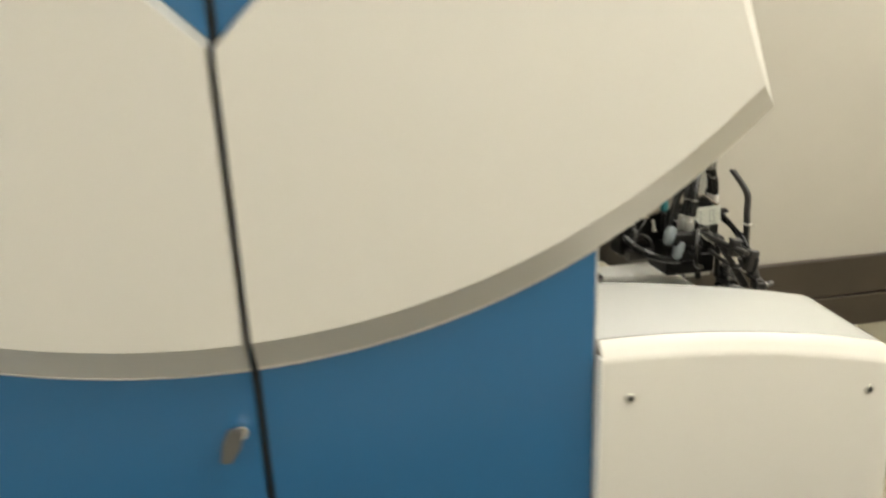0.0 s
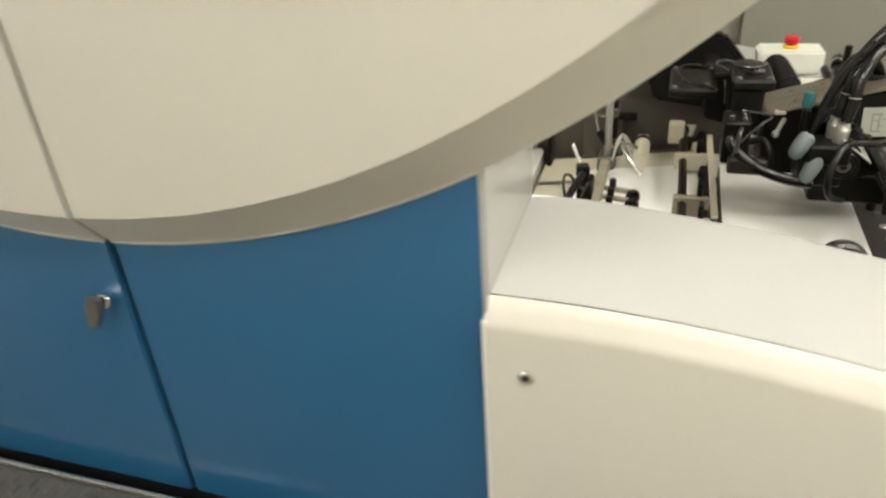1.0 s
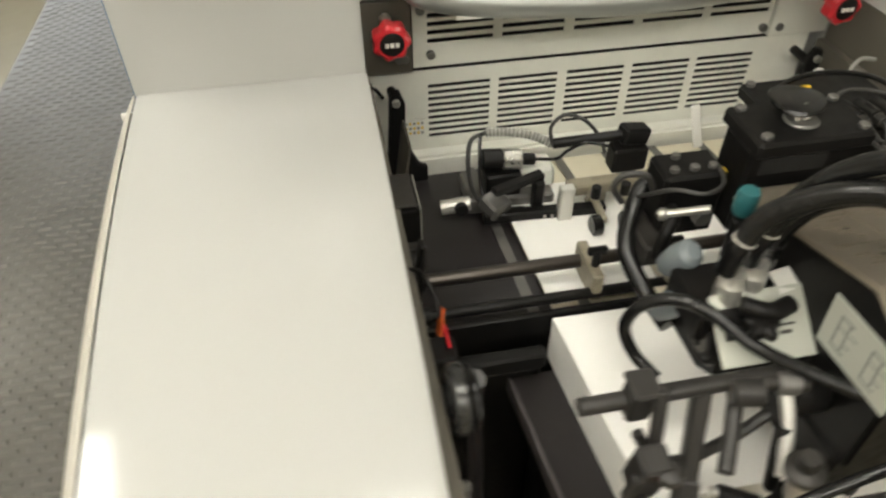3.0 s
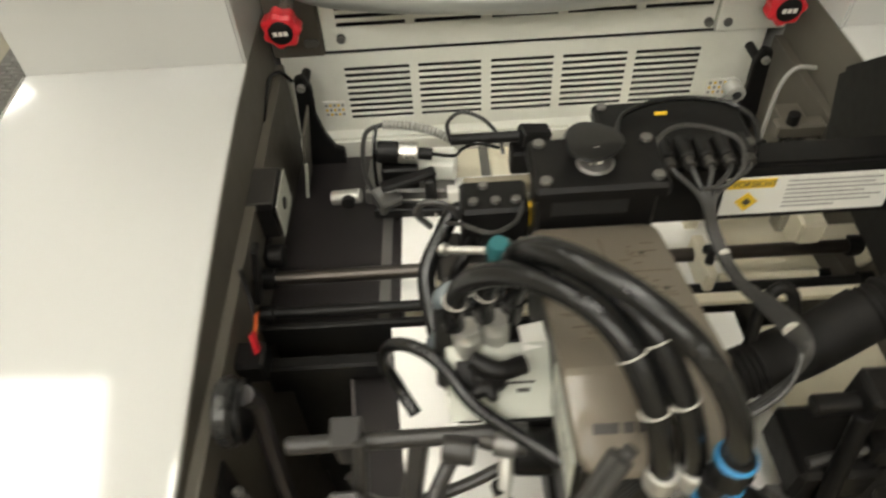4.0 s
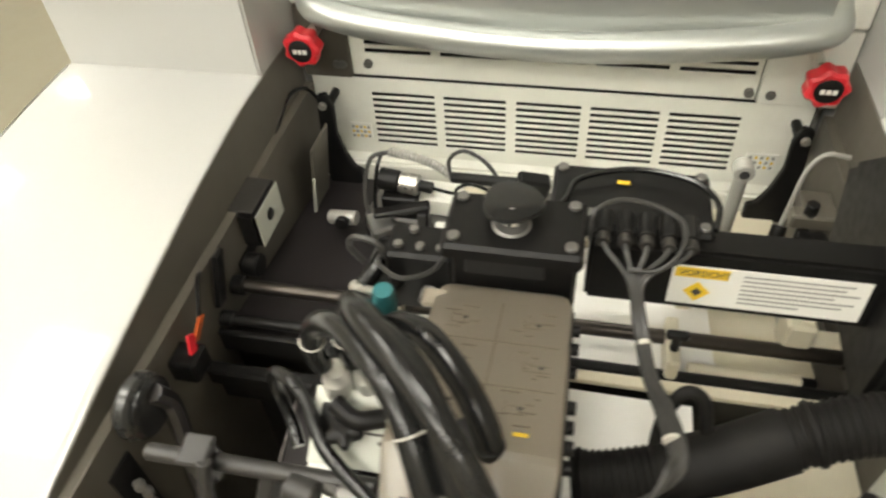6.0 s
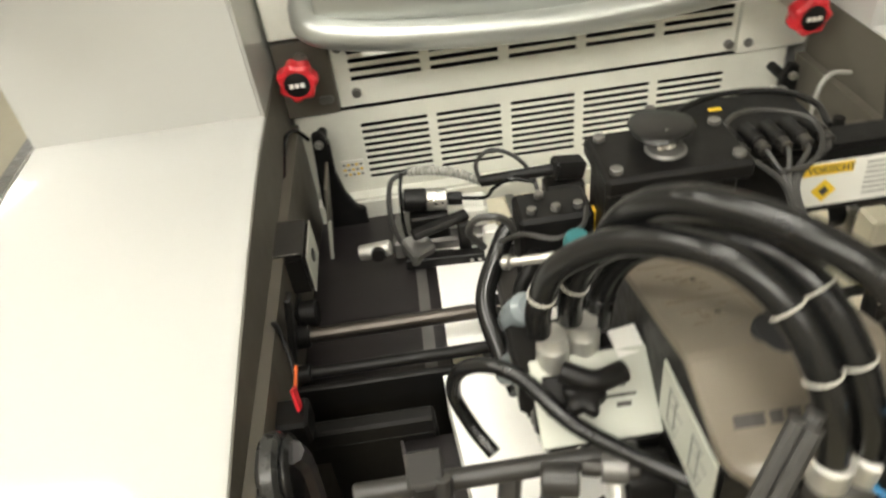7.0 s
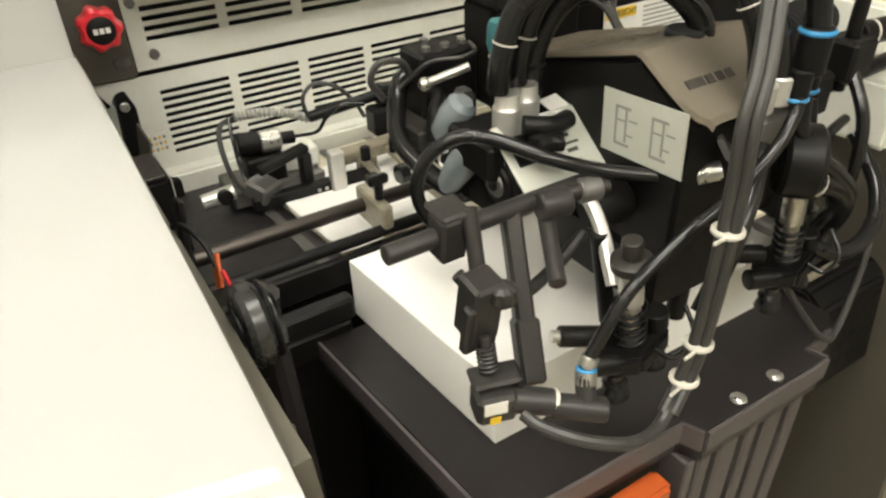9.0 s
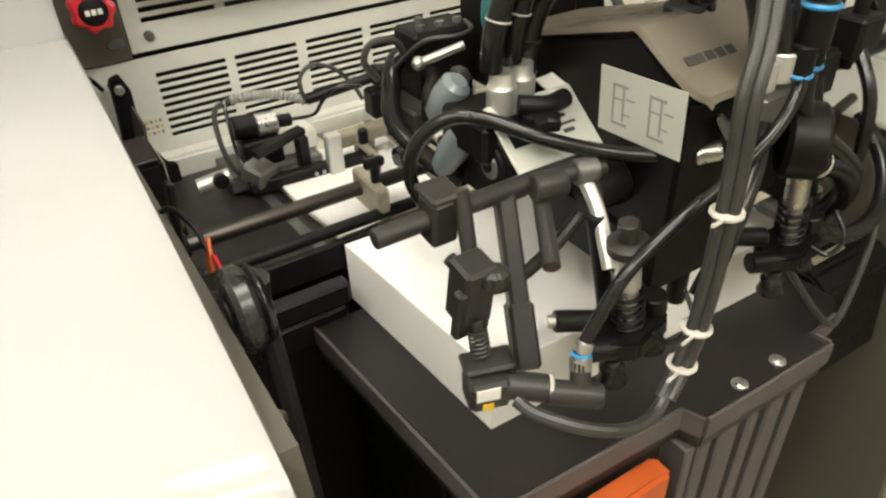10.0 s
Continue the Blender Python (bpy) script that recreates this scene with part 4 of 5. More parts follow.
def valve_block():
    v = thing("valve_block", (0.27, 0.71, 0.94), "dark valve block beside the suction head", "valve")
    part("block", B((0.228, 0.662, 0.975), (0.300, 0.735, 1.013), 0.004), M_BLACK, v)
    part("lower_block", B((0.245, 0.665, 0.925), (0.330, 0.745, 0.974), 0.004), M_BLACK, v)
    part("teal_cap", lathe(bmesh.new(), (0.293, 0.742, 1.068), (0.293, 0.740, 1.097), [(0, 0.009), (0.2, 0.011), (0.8, 0.011), (1, 0.009)], 18), M_TEAL, v, "teal plastic cap")
    part("stem", rod((0.293, 0.740, 1.010), (0.293, 0.740, 1.062), 0.008, 14), M_BLACK, v)
    part("rear_block", B((0.262, 0.835, 0.955), (0.336, 0.885, 1.042), 0.004), M_BLACK, v)
    part("rear_plate", B((0.236, 0.800, 0.945), (0.262, 0.872, 0.975), 0.003), M_IRON, v)
    for x, y in ((0.276, 0.848), (0.300, 0.848), (0.322, 0.848), (0.288, 0.872)):
        part("rear_screw", rod((x, y, 1.042), (x, y, 1.048), 0.005, 10), M_GREYSTEEL, v)
    part("rear_elbow", hose([(0.275, 0.835, 1.000), (0.268, 0.812, 1.005), (0.255, 0.800, 0.992), (0.250, 0.795, 0.965)], 0.0075, 12), M_BLACK, v)
    part("rear_nut", rod((0.310, 0.835, 0.990), (0.310, 0.818, 0.990), 0.011, 6), M_GREYSTEEL, v)
    part("thin_wire", hose([(0.245, 0.862, 1.000), (0.262, 0.820, 1.040), (0.290, 0.800, 1.046), (0.318, 0.815, 1.044), (0.330, 0.845, 1.043)], 0.0025, 8), M_CABLE, v)
    part("elbow", hose([(0.262, 0.66, 1.028), (0.285, 0.648, 1.026), (0.31, 0.655, 1.024)], 0.009, 12), M_BLACK, v)
    part("star_grip", star(0.275, 0.640, 1.010, 0.015, 0.014, 5, 0.003), M_BLACK, v)
    part("filter_bowl", lathe(bmesh.new(), (0.236, 0.760, 0.985), (0.250, 0.735, 1.030), [(0, 0.007), (0.15, 0.014), (0.6, 0.017), (0.9, 0.015), (1, 0.009)], 20), M_BOWL, v, "milky grey filter bowl")
    part("filter_bowl", lathe(bmesh.new(), (0.225, 0.735, 0.941), (0.243, 0.712, 0.991), [(0, 0.007), (0.15, 0.013), (0.6, 0.016), (0.9, 0.015), (1, 0.009)], 20), M_BOWL, v, "milky grey filter bowl")
    part("suction_pipe", hose([(0.282, 0.862, 1.010), (0.258, 0.872, 1.008), (0.240, 0.855, 0.988), (0.220, 0.815, 0.965), (0.226, 0.765, 0.945), (0.236, 0.72, 0.935)], 0.0105, 14), M_RUBBER, v)
    part("clear_loop", hose([(0.228, 0.862, 0.995), (0.214, 0.862, 1.018), (0.224, 0.86, 1.036), (0.248, 0.855, 1.035), (0.260, 0.855, 1.015)], 0.004, 8), M_CABLE, v)
    part("yellow_tag", B((0.3365, 0.842, 1.008), (0.3385, 0.852, 1.038), 0.0005), M_YELLOW, v, "yellow tag")
    part("lever", rod((0.243, 0.795, 1.030), (0.285, 0.778, 1.044), 0.0045, 12), M_STEEL, v)
    part("lever_ball", lathe(bmesh.new(), (0.236, 0.799, 1.028), (0.248, 0.792, 1.031), [(0, 0.002), (0.3, 0.007), (0.7, 0.007), (1, 0.003)], 12), M_STEEL, v)


valve_block()


# ---------------------------------------------------------------- pile feeler arm and suckers
def feeler_arm():
    a = thing("feeler_arm", (0.16, 0.60, 0.81), "black feeler arm with clamps and a sensor above the pile", "sensor arm")
    part("rod", rod((0.080, 0.602, 0.985), (0.300, 0.604, 0.984), 0.0085, 18), M_CAST, a)
    part("upper_clamp", put(B((-0.012, -0.013, -0.022), (0.012, 0.013, 0.020), 0.003), pose(0.137, 0.602, 0.985, 6, 0, 0)), M_CAST, a)
    part("clamp_cap", put(B((-0.014, -0.015, 0.0), (0.014, 0.015, 0.006), 0.002), pose(0.137, 0.600, 1.0055, 6, 0, 0)), M_CAST, a)
    part("spindle", rod((0.150, 0.590, 1.010), (0.143, 0.560, 0.930), 0.0068, 14), M_CAST, a)
    part("spindle_knob", star(0.143, 0.536, 0.956, 0.012, 0.016, 12, 0.0006), M_CAST, a)
    part("slide", put(B((-0.014, -0.014, -0.030), (0.014, 0.014, 0.030), 0.003), pose(0.133, 0.552, 0.946, 10, 0, 0)), M_CAST, a)
    part("slide_plate", put(B((-0.017, -0.004, -0.038), (0.015, 0.006, 0.012), 0.002), pose(0.131, 0.543, 0.944, 10, 0, 0)), M_CAST, a)
    part("spring", coil((0.129, 0.538, 0.917), (0.128, 0.531, 0.895), 0.0072, 0.0013, 6), M_CAST, a)
    part("spring_pin", rod((0.130, 0.540, 0.925), (0.128, 0.529, 0.890), 0.0045, 10), M_CAST, a)
    b = part("bracket", put(B((-0.012, -0.010, 0.0), (0.030, 0.014, 0.006), 0.002), pose(0.122, 0.528, 0.889, 4, 0, -18)), M_CAST, a)
    part("bracket_side", put(B((0.024, -0.010, -0.030), (0.030, 0.014, 0.006), 0.002), pose(0.122, 0.528, 0.889, 4, 0, -18)), M_CAST, b)
    s = part("sensor", put(B((-0.014, -0.016, -0.032), (0.020, 0.012, -0.002), 0.004), pose(0.124, 0.524, 0.888, 4, 0, -18)), M_CAST, a, "small black sensor with a white label")
    part("label", put(B((-0.009, -0.0168, -0.017), (0.010, -0.0160, -0.004), 0.0), pose(0.124, 0.524, 0.888, 4, 0, -18)), M_LABEL, s)
    part("sign", put(B((-0.004, -0.0168, -0.029), (0.005, -0.0160, -0.021), 0.0), pose(0.124, 0.524, 0.888, 4, 0, -18)), M_YELLOW, s)
    part("connector", rod((0.137, 0.515, 0.873), (0.170, 0.495, 0.866), 0.0115, 16), M_CAST, a)
    part("connector_ring", rod((0.166, 0.4975, 0.867), (0.170, 0.495, 0.866), 0.0118, 16), M_TIE, a)
    part("tee_fitting", rod((0.165, 0.4955, 0.866), (0.203, 0.472, 0.858), 0.0105, 16), M_CAST, a)
    part("tee_branch", rod((0.188, 0.480, 0.858), (0.196, 0.492, 0.885), 0.0085, 16), M_CAST, a)
    part("branch_ring", rod((0.194, 0.489, 0.877), (0.1975, 0.4935, 0.888), 0.0090, 16), M_STEEL, a)
    part("blue_clip", rod((0.1975, 0.4935, 0.888), (0.198, 0.4942, 0.8905), 0.0088, 16), M_CLIP_BLUE, a, "blue hose clip")
    # the heavy vertical bar
    m, length = axis_matrix((0.202, 0.606, 0.984), (0.175, 0.532, 0.855))
    bm = bmesh.new()
    box(bm, (-0.0085, -0.009, 0.0), (0.0085, 0.009, length), 0.003)
    part("vertical_bar", put(bm, m), M_CAST, a)
    bm = bmesh.new()
    box(bm, (-0.011, -0.011, length * 0.62), (0.011, 0.011, length), 0.003)
    part("bar_foot", put(bm, m), M_CAST, a)
    part("hand_lever", rod((0.236, 0.600, 0.975), (0.198, 0.535, 0.949), 0.0075, 12), M_CAST, a)
    part("lever_boss", rod((0.222, 0.592, 0.985), (0.250, 0.586, 0.985), 0.013, 16), M_CAST, a)
    part("guide_hook", hose([(0.135, 0.585, 0.955), (0.150, 0.57, 0.93), (0.185, 0.57, 0.918), (0.235, 0.58, 0.925), (0.275, 0.59, 0.94)], 0.006, 10), M_CAST, a)


feeler_arm()


def air_motor():
    h = thing("air_motor", (0.25, 0.66, 0.94), "black hexagonal housing with a round disc and a white plate", "motor")
    hexa = [(0.700, 0.935), (0.716, 0.965), (0.703, 1.002), (0.672, 1.012), (0.645, 0.990), (0.640, 0.945), (0.662, 0.925)]
    part("housing", prism(hexa, "x", 0.232, 0.262, 0.004), M_BLACK, h)
    for r, x, mat in ((0.029, 0.2318, M_RUBBER), (0.021, 0.2296, M_BLACK), (0.013, 0.2274, M_GREYSTEEL), (0.006, 0.2252, M_BLACK)):
        part("disc", rod((0.236, 0.674, 0.964), (x - 0.002, 0.674, 0.964), r, 28), mat, h)
    m = pose(0.2935, 0.6583, 0.9935, 38, 0, 0)
    # a white plate in a duller colour that holds the shade of the hoses
    pl = part("white_plate", put(B((-0.066, -0.036, 0.0), (0.031, 0.034, 0.003), 0.001), m), M_LABEL_DULL, h, "pale slanted plate with dark print")
    for x, y, w, d in ((-0.004, 0.004, 0.024, 0.0035), (0.0, -0.004, 0.03, 0.0025), (0.004, -0.012, 0.012, 0.004)):
        part("print_bar", put(B((x - w / 2, y, 0.003), (x + w / 2, y + d, 0.0036), 0.0), m), M_INK, pl)
    part("wedge", prism([(0.700, 0.94), (0.690, 1.015), (0.630, 0.968), (0.630, 0.94)], "x", 0.262, 0.325, 0.003), M_BLACK, h)
    part("small_plate", put(B((-0.012, -0.012, 0), (0.012, 0.012, 0.002), 0.0), pose(0.310, 0.690, 1.016, 20, 0, 10)), M_LABEL, h)


air_motor()


def sucker(cx, cy, top, silver, label):
    s = thing("sucker_unit", (cx, cy, 0.806), label, "sucker", "lifting suckers")
    part("piston", rod((cx, cy, 0.905), (cx, cy, top - 0.012), 0.0112, 20), M_ALU if silver else M_STEEL, s)
    part("ring", lathe(bmesh.new(), (cx, cy, top - 0.013), (cx, cy, top), [(0, 0.012), (0.2, 0.018), (0.8, 0.018), (1, 0.012)], 24), M_IRON, s)
    part("cap", rod((cx, cy, top), (cx, cy, top + 0.018), 0.009, 14), M_IRON, s)
    part("spring", coil((cx, cy, 0.862), (cx, cy, 0.906), 0.0135, 0.0022, 5), M_BLACK, s)
    part("spring_core", rod((cx, cy, 0.850), (cx, cy, 0.908), 0.009, 14), M_STEEL, s)
    part("base", prism([(cx - 0.034, cy - 0.010), (cx - 0.010, cy - 0.026), (cx + 0.036, cy - 0.016), (cx + 0.044, cy + 0.010), (cx + 0.010, cy + 0.028), (cx - 0.030, cy + 0.018)], "z", 0.836, 0.858, 0.004), M_BLACK, s)
    for dx, dy in ((-0.024, -0.006), (0.030, 0.0)):
        part("cup", lathe(bmesh.new(), (cx + dx, cy + dy, 0.8065), (cx + dx, cy + dy, 0.838), [(0, 0.014), (0.25, 0.012), (0.4, 0.008), (0.55, 0.012), (0.7, 0.008), (1, 0.009)], 18), M_RUBBER, s)
    part("side_nozzle", rod((cx - 0.022, cy + 0.012, 0.868), (cx - 0.058, cy + 0.030, 0.878), 0.010, 14), M_BLACK, s)
    part("nozzle_tip", rod((cx - 0.055, cy + 0.0285, 0.877), (cx - 0.064, cy + 0.033, 0.8795), 0.006, 12), M_STEEL, s)
    part("foot_nozzle", rod((cx - 0.012, cy - 0.010, 0.846), (cx - 0.050, cy + 0.006, 0.852), 0.011, 14), M_BLACK, s)
    part("side_knob", rod((cx + 0.030, cy - 0.002, 0.858), (cx + 0.030, cy - 0.002, 0.878), 0.012, 14), M_BLACK, s)
    part("wire", hose([(cx + 0.01, cy - 0.02, 0.856), (cx + 0.02, cy - 0.034, 0.848), (cx + 0.05, cy - 0.03, 0.852), (cx + 0.06, cy - 0.01, 0.870)], 0.0025, 8), M_RUBBER, s)


sucker(0.279, 0.528, 0.957, True, "aluminium and black lifting sucker resting on the pile")
sucker(0.506, 0.530, 0.975, False, "bright steel and black lifting sucker beside the hoses")


def links():
    l = thing("lever_link", (0.28, 0.57, 0.93), "cast aluminium lever link of the sucker drive", "lever")
    part("arm", hose([(0.268, 0.605, 0.982), (0.284, 0.600, 0.978), (0.284, 0.575, 0.955), (0.276, 0.552, 0.930), (0.272, 0.540, 0.916)], 0.0068, 10), M_ALU, l)
    part("eye", rod((0.276, 0.598, 0.981), (0.296, 0.593, 0.981), 0.0115, 18), M_GREYSTEEL, l)
    part("pin", rod((0.262, 0.602, 0.981), (0.304, 0.591, 0.981), 0.0080, 14), M_IRON, l)
    d = thing("drive_block", (0.40, 0.60, 0.90), "black drive block hanging under the suction head", "machine block")
    part("block", B((0.335, 0.545, 0.860), (0.460, 0.70, 0.9245), 0.006), M_BLACK, d)
    part("roller", rod((0.300, 0.60, 0.965), (0.337, 0.598, 0.965), 0.022, 20), M_BLACK, d)
    part("arm", rod((0.285, 0.57, 0.96), (0.30, 0.56, 0.86), 0.008, 12), M_BLACK, d)
    part("spindle", rod((0.40, 0.560, 0.82), (0.40, 0.560, 0.862), 0.010, 12), M_BLACK, d)
    part("round_box", rod((0.455, 0.525, 1.000), (0.478, 0.500, 1.000), 0.034, 28), M_BLACK, d)
    part("round_box_screw", rod((0.478, 0.500, 1.0), (0.480, 0.498, 1.0), 0.005, 10), M_STEEL, d)
    part("junction", B((0.400, 0.515, 1.015), (0.458, 0.545, 1.055), 0.005), M_GREYSTEEL, d)
    part("holder", B((0.420, 0.545, 0.925), (0.500, 0.575, 1.0), 0.004), M_BLACK, d)


links()


def thin_lines():
    a = thing("air_line", (0.11, 0.60, 1.0), "glossy black air line curving over the feeler arm", "hose", "air lines")
    part("hose", hose([(0.200, 0.665, 0.918), (0.184, 0.690, 0.930), (0.172, 0.702, 0.963), (0.180, 0.696, 1.000), (0.204, 0.680, 1.021), (0.230, 0.660, 1.019), (0.258, 0.622, 1.009), (0.299, 0.594, 0.996), (0.333, 0.568, 0.992), (0.356, 0.545, 0.994), (0.372, 0.532, 1.000)], 0.0068, 12, 10), M_RUBBER, a)
    part("hose_nut", rod((0.358, 0.543, 0.995), (0.374, 0.530, 1.001), 0.0085, 12), M_STEEL, a)
    b = thing("air_line", (0.21, 0.494, 0.894), "glossy black air line rising to the hose joint", "hose", "air lines")
    part("hose", hose([(0.203, 0.4972, 0.886), (0.212, 0.499, 0.902), (0.243, 0.497, 0.950), (0.292, 0.497, 0.979), (0.346, 0.497, 1.001), (0.393, 0.499, 1.026), (0.415, 0.503, 1.050), (0.421, 0.508, 1.068), (0.423, 0.512, 1.080)], 0.0056, 12, 10), M_RUBBER, b)
    part("hose_nut", rod((0.2045, 0.4975, 0.888), (0.209, 0.4985, 0.897), 0.0075, 12), M_STEEL, b, "bright steel hose nut")
    part("hose_tie", rod((0.344, 0.497, 1.0005), (0.348, 0.497, 1.002), 0.0066, 12), M_BLACK, b)
    j = thing("hose_joint", (0.448, 0.515, 1.09), "black hose joint with blue clips", "hose joint")
    for x, y, z0, z1 in ((0.440, 0.512, 1.090, 1.118), (0.458, 0.516, 1.092, 1.118)):
        part("socket", rod((x, y, z0), (x, y, z1), 0.0095, 16), M_BLACK, j)
        part("blue_clip", rod((x, y, z0 + 0.002), (x, y, z0 + 0.006), 0.0108, 16), M_CLIP_BLUE, j)
    part("body", rod((0.449, 0.514, 1.112), (0.449, 0.514, 1.150), 0.0135, 16), M_BLACK, j)
    part("blue_clip", rod((0.449, 0.514, 1.144), (0.449, 0.514, 1.149), 0.0148, 16), M_CLIP_BLUE, j)
    part("feed_hose", hose([(0.449, 0.514, 1.148), (0.438, 0.522, 1.195), (0.412, 0.546, 1.235), (0.376, 0.582, 1.250), (0.337, 0.622, 1.244), (0.316, 0.660, 1.205), (0.313, 0.700, 1.13), (0.313, 0.725, 1.04)], 0.0098, 14, 8), M_RUBBER, j)
    part("down_hose", hose([(0.458, 0.516, 1.092), (0.462, 0.513, 1.062), (0.480, 0.505, 1.035), (0.520, 0.50, 1.005), (0.565, 0.505, 0.97), (0.60, 0.52, 0.93)], 0.0075, 12, 8), M_RUBBER, j)
    part("side_hose", hose([(0.478, 0.512, 1.005), (0.515, 0.508, 0.995), (0.565, 0.515, 0.965), (0.61, 0.53, 0.92), (0.62, 0.55, 0.87)], 0.0135, 14, 8), M_RUBBER, j)
    part("cable_tie", rod((0.500, 0.510, 0.999), (0.504, 0.5095, 0.998), 0.0155, 16), M_TIE, j)
    c = thing("cable_bundle", (0.32, 0.47, 0.76), "bundle of grey cables tied with white straps", "cables")
    base = [(0.345, 0.500, 1.158), (0.320, 0.480, 1.118), (0.303, 0.470, 1.085), (0.304, 0.468, 1.035), (0.302, 0.466, 1.000), (0.300, 0.465, 0.944), (0.296, 0.465, 0.893), (0.285, 0.464, 0.858), (0.265, 0.458, 0.839)]
    for dx, dy in ((-0.005, 0), (0.005, 0.002), (0.0, -0.006)):
        part("cable", hose([(x + dx, y + dy, z) for x, y, z in base], 0.0050, 10, 8), M_CABLE, c)
    for x, y, z in ((0.302, 0.465, 1.000), (0.296, 0.464, 0.893), (0.286, 0.463, 0.859)):
        part("cable_tie", rod((x, y, z + 0.0025), (x, y, z - 0.0025), 0.0128, 16), M_TIE, c)
        part("tie_tail", rod((x - 0.012, y - 0.006, z), (x - 0.028, y - 0.010, z + 0.004), 0.0016, 6), M_TIE, c)
    part("trailing_cable", hose([(0.272, 0.460, 0.844), (0.250, 0.452, 0.834), (0.222, 0.447, 0.838), (0.194, 0.447, 0.852), (0.170, 0.462, 0.858), (0.152, 0.488, 0.860), (0.146, 0.504, 0.864)], 0.0055, 10, 8), M_CABLE, c)
    part("rising_cable", hose([(0.298, 0.470, 0.920), (0.322, 0.474, 0.955), (0.350, 0.485, 0.985), (0.378, 0.50, 1.005), (0.40, 0.515, 1.02)], 0.0085, 12, 8), M_RUBBER, c)
    w = thing("thin_cable", (0.56, 0.50, 0.80), "thin grey cable sagging past the table rim", "cable")
    part("cable", hose([(0.535, 0.520, 0.800), (0.550, 0.495, 0.762), (0.575, 0.480, 0.728), (0.608, 0.480, 0.717), (0.665, 0.50, 0.78), (0.72, 0.53, 0.83), (0.826, 0.56, 0.86)], 0.0040, 8, 8), M_CABLE, w)


thin_lines()


def drive_side_clutter():
    d = thing("drive_side_gear", (0.60, 0.58, 0.83), "dark clamps and rods on the drive side of the pile", "machine clamps")
    part("rod", rod((0.56, 0.600, 0.975), (0.826, 0.600, 0.985), 0.010, 16), M_BLACK, d)
    part("clamp", B((0.600, 0.580, 0.955), (0.635, 0.622, 1.005), 0.005), M_BLACK, d)
    part("post", rod((0.66, 0.590, 0.975), (0.66, 0.590, 1.085), 0.008, 14), M_BLACK, d)
    part("post_block", B((0.640, 0.570, 0.99), (0.682, 0.612, 1.035), 0.004), M_BLACK, d)
    part("cylinder", rod((0.69, 0.600, 1.03), (0.75, 0.590, 1.03), 0.014, 16), M_BLACK, d)
    part("cylinder_ring", rod((0.705, 0.5975, 1.03), (0.710, 0.5965, 1.03), 0.0150, 16), M_TIE, d)
    part("lower_block", B((0.560, 0.560, 0.850), (0.640, 0.640, 0.905), 0.006), M_BLACK, d)
    part("plate", B((0.545, 0.540, 0.835), (0.615, 0.580, 0.850), 0.003), M_GREYSTEEL, d)
    part("knob", rod((0.59, 0.548, 0.85), (0.59, 0.548, 0.868), 0.012, 16), M_GREYSTEEL, d)
    part("bar", rod((0.60, 0.585, 0.98), (0.585, 0.545, 0.86), 0.009, 12), M_BLACK, d)
    part("body", prism([(0.505, 0.560), (0.66, 0.560), (0.66, 0.714), (0.545, 0.718), (0.520, 0.700)], "x", 0.650, 0.800, 0.005), M_BLACK, d)
    part("body_lid", B((0.665, 0.575, 0.7182), (0.785, 0.640, 0.725), 0.002), M_CAST, d)
    part("tan_strip", B((0.672, 0.556, 0.7182), (0.735, 0.566, 0.723), 0.001), M_GRIMY, d, "tan metal strip")
    part("lid_disc", rod((0.735, 0.600, 0.725), (0.735, 0.600, 0.734), 0.017, 20), M_IRON, d)
    part("tie_rod", rod((0.57, 0.575, 0.905), (0.70, 0.590, 0.93), 0.006, 12), M_CAST, d)
    part("tie_clamp", B((0.625, 0.570, 0.898), (0.650, 0.600, 0.935), 0.003), M_BLACK, d)
    part("drop_hose", hose([(0.655, 0.575, 1.0), (0.645, 0.545, 0.96), (0.64, 0.535, 0.91), (0.655, 0.545, 0.82), (0.675, 0.57, 0.76)], 0.007, 10), M_RUBBER, d)
    part("curved_pipe", hose([(0.545, 0.515, 0.85), (0.58, 0.492, 0.838), (0.63, 0.492, 0.85), (0.67, 0.52, 0.88), (0.69, 0.57, 0.92)], 0.009, 12), M_RUBBER, d)


drive_side_clutter()


# ---------------------------------------------------------------- things on the operator side frame
def counter_box():
    c = thing("limit_switch_box", (-0.028, 1.0, 0.84), "dark switch box with a pale face on the side frame", "switch box")
    b = part("case", B((-0.0295, 0.965, 0.850), (0.018, 1.050, 0.915), 0.005, 2), M_BLACK, c)
    part("lid", B((-0.026, 0.970, 0.9152), (0.014, 1.045, 0.918), 0.001), M_IRON, b)
    part("face_plate", B((0.0182, 0.967, 0.852), (0.0194, 1.048, 0.912), 0.0), M_LABEL_DULL, b, "pale face plate")
    part("button", rod((0.0194, 1.005, 0.884), (0.0215, 1.005, 0.884), 0.010, 18), M_BLACK, b)
    part("roller", rod((-0.006, 0.945, 0.835), (0.018, 0.945, 0.835), 0.018, 20), M_BLACK, c)
    part("arm", B((-0.0295, 0.93, 0.825), (-0.008, 0.99, 0.85), 0.003), M_BLACK, c)
    part("cable", hose([(-0.010, 1.050, 0.89), (-0.018, 1.10, 0.90), (-0.024, 1.17, 0.915), (-0.022, 1.235, 0.935), (-0.010, 1.275, 0.925), (0.005, 1.285, 0.90)], 0.0035, 8), M_RUBBER, c)


counter_box()


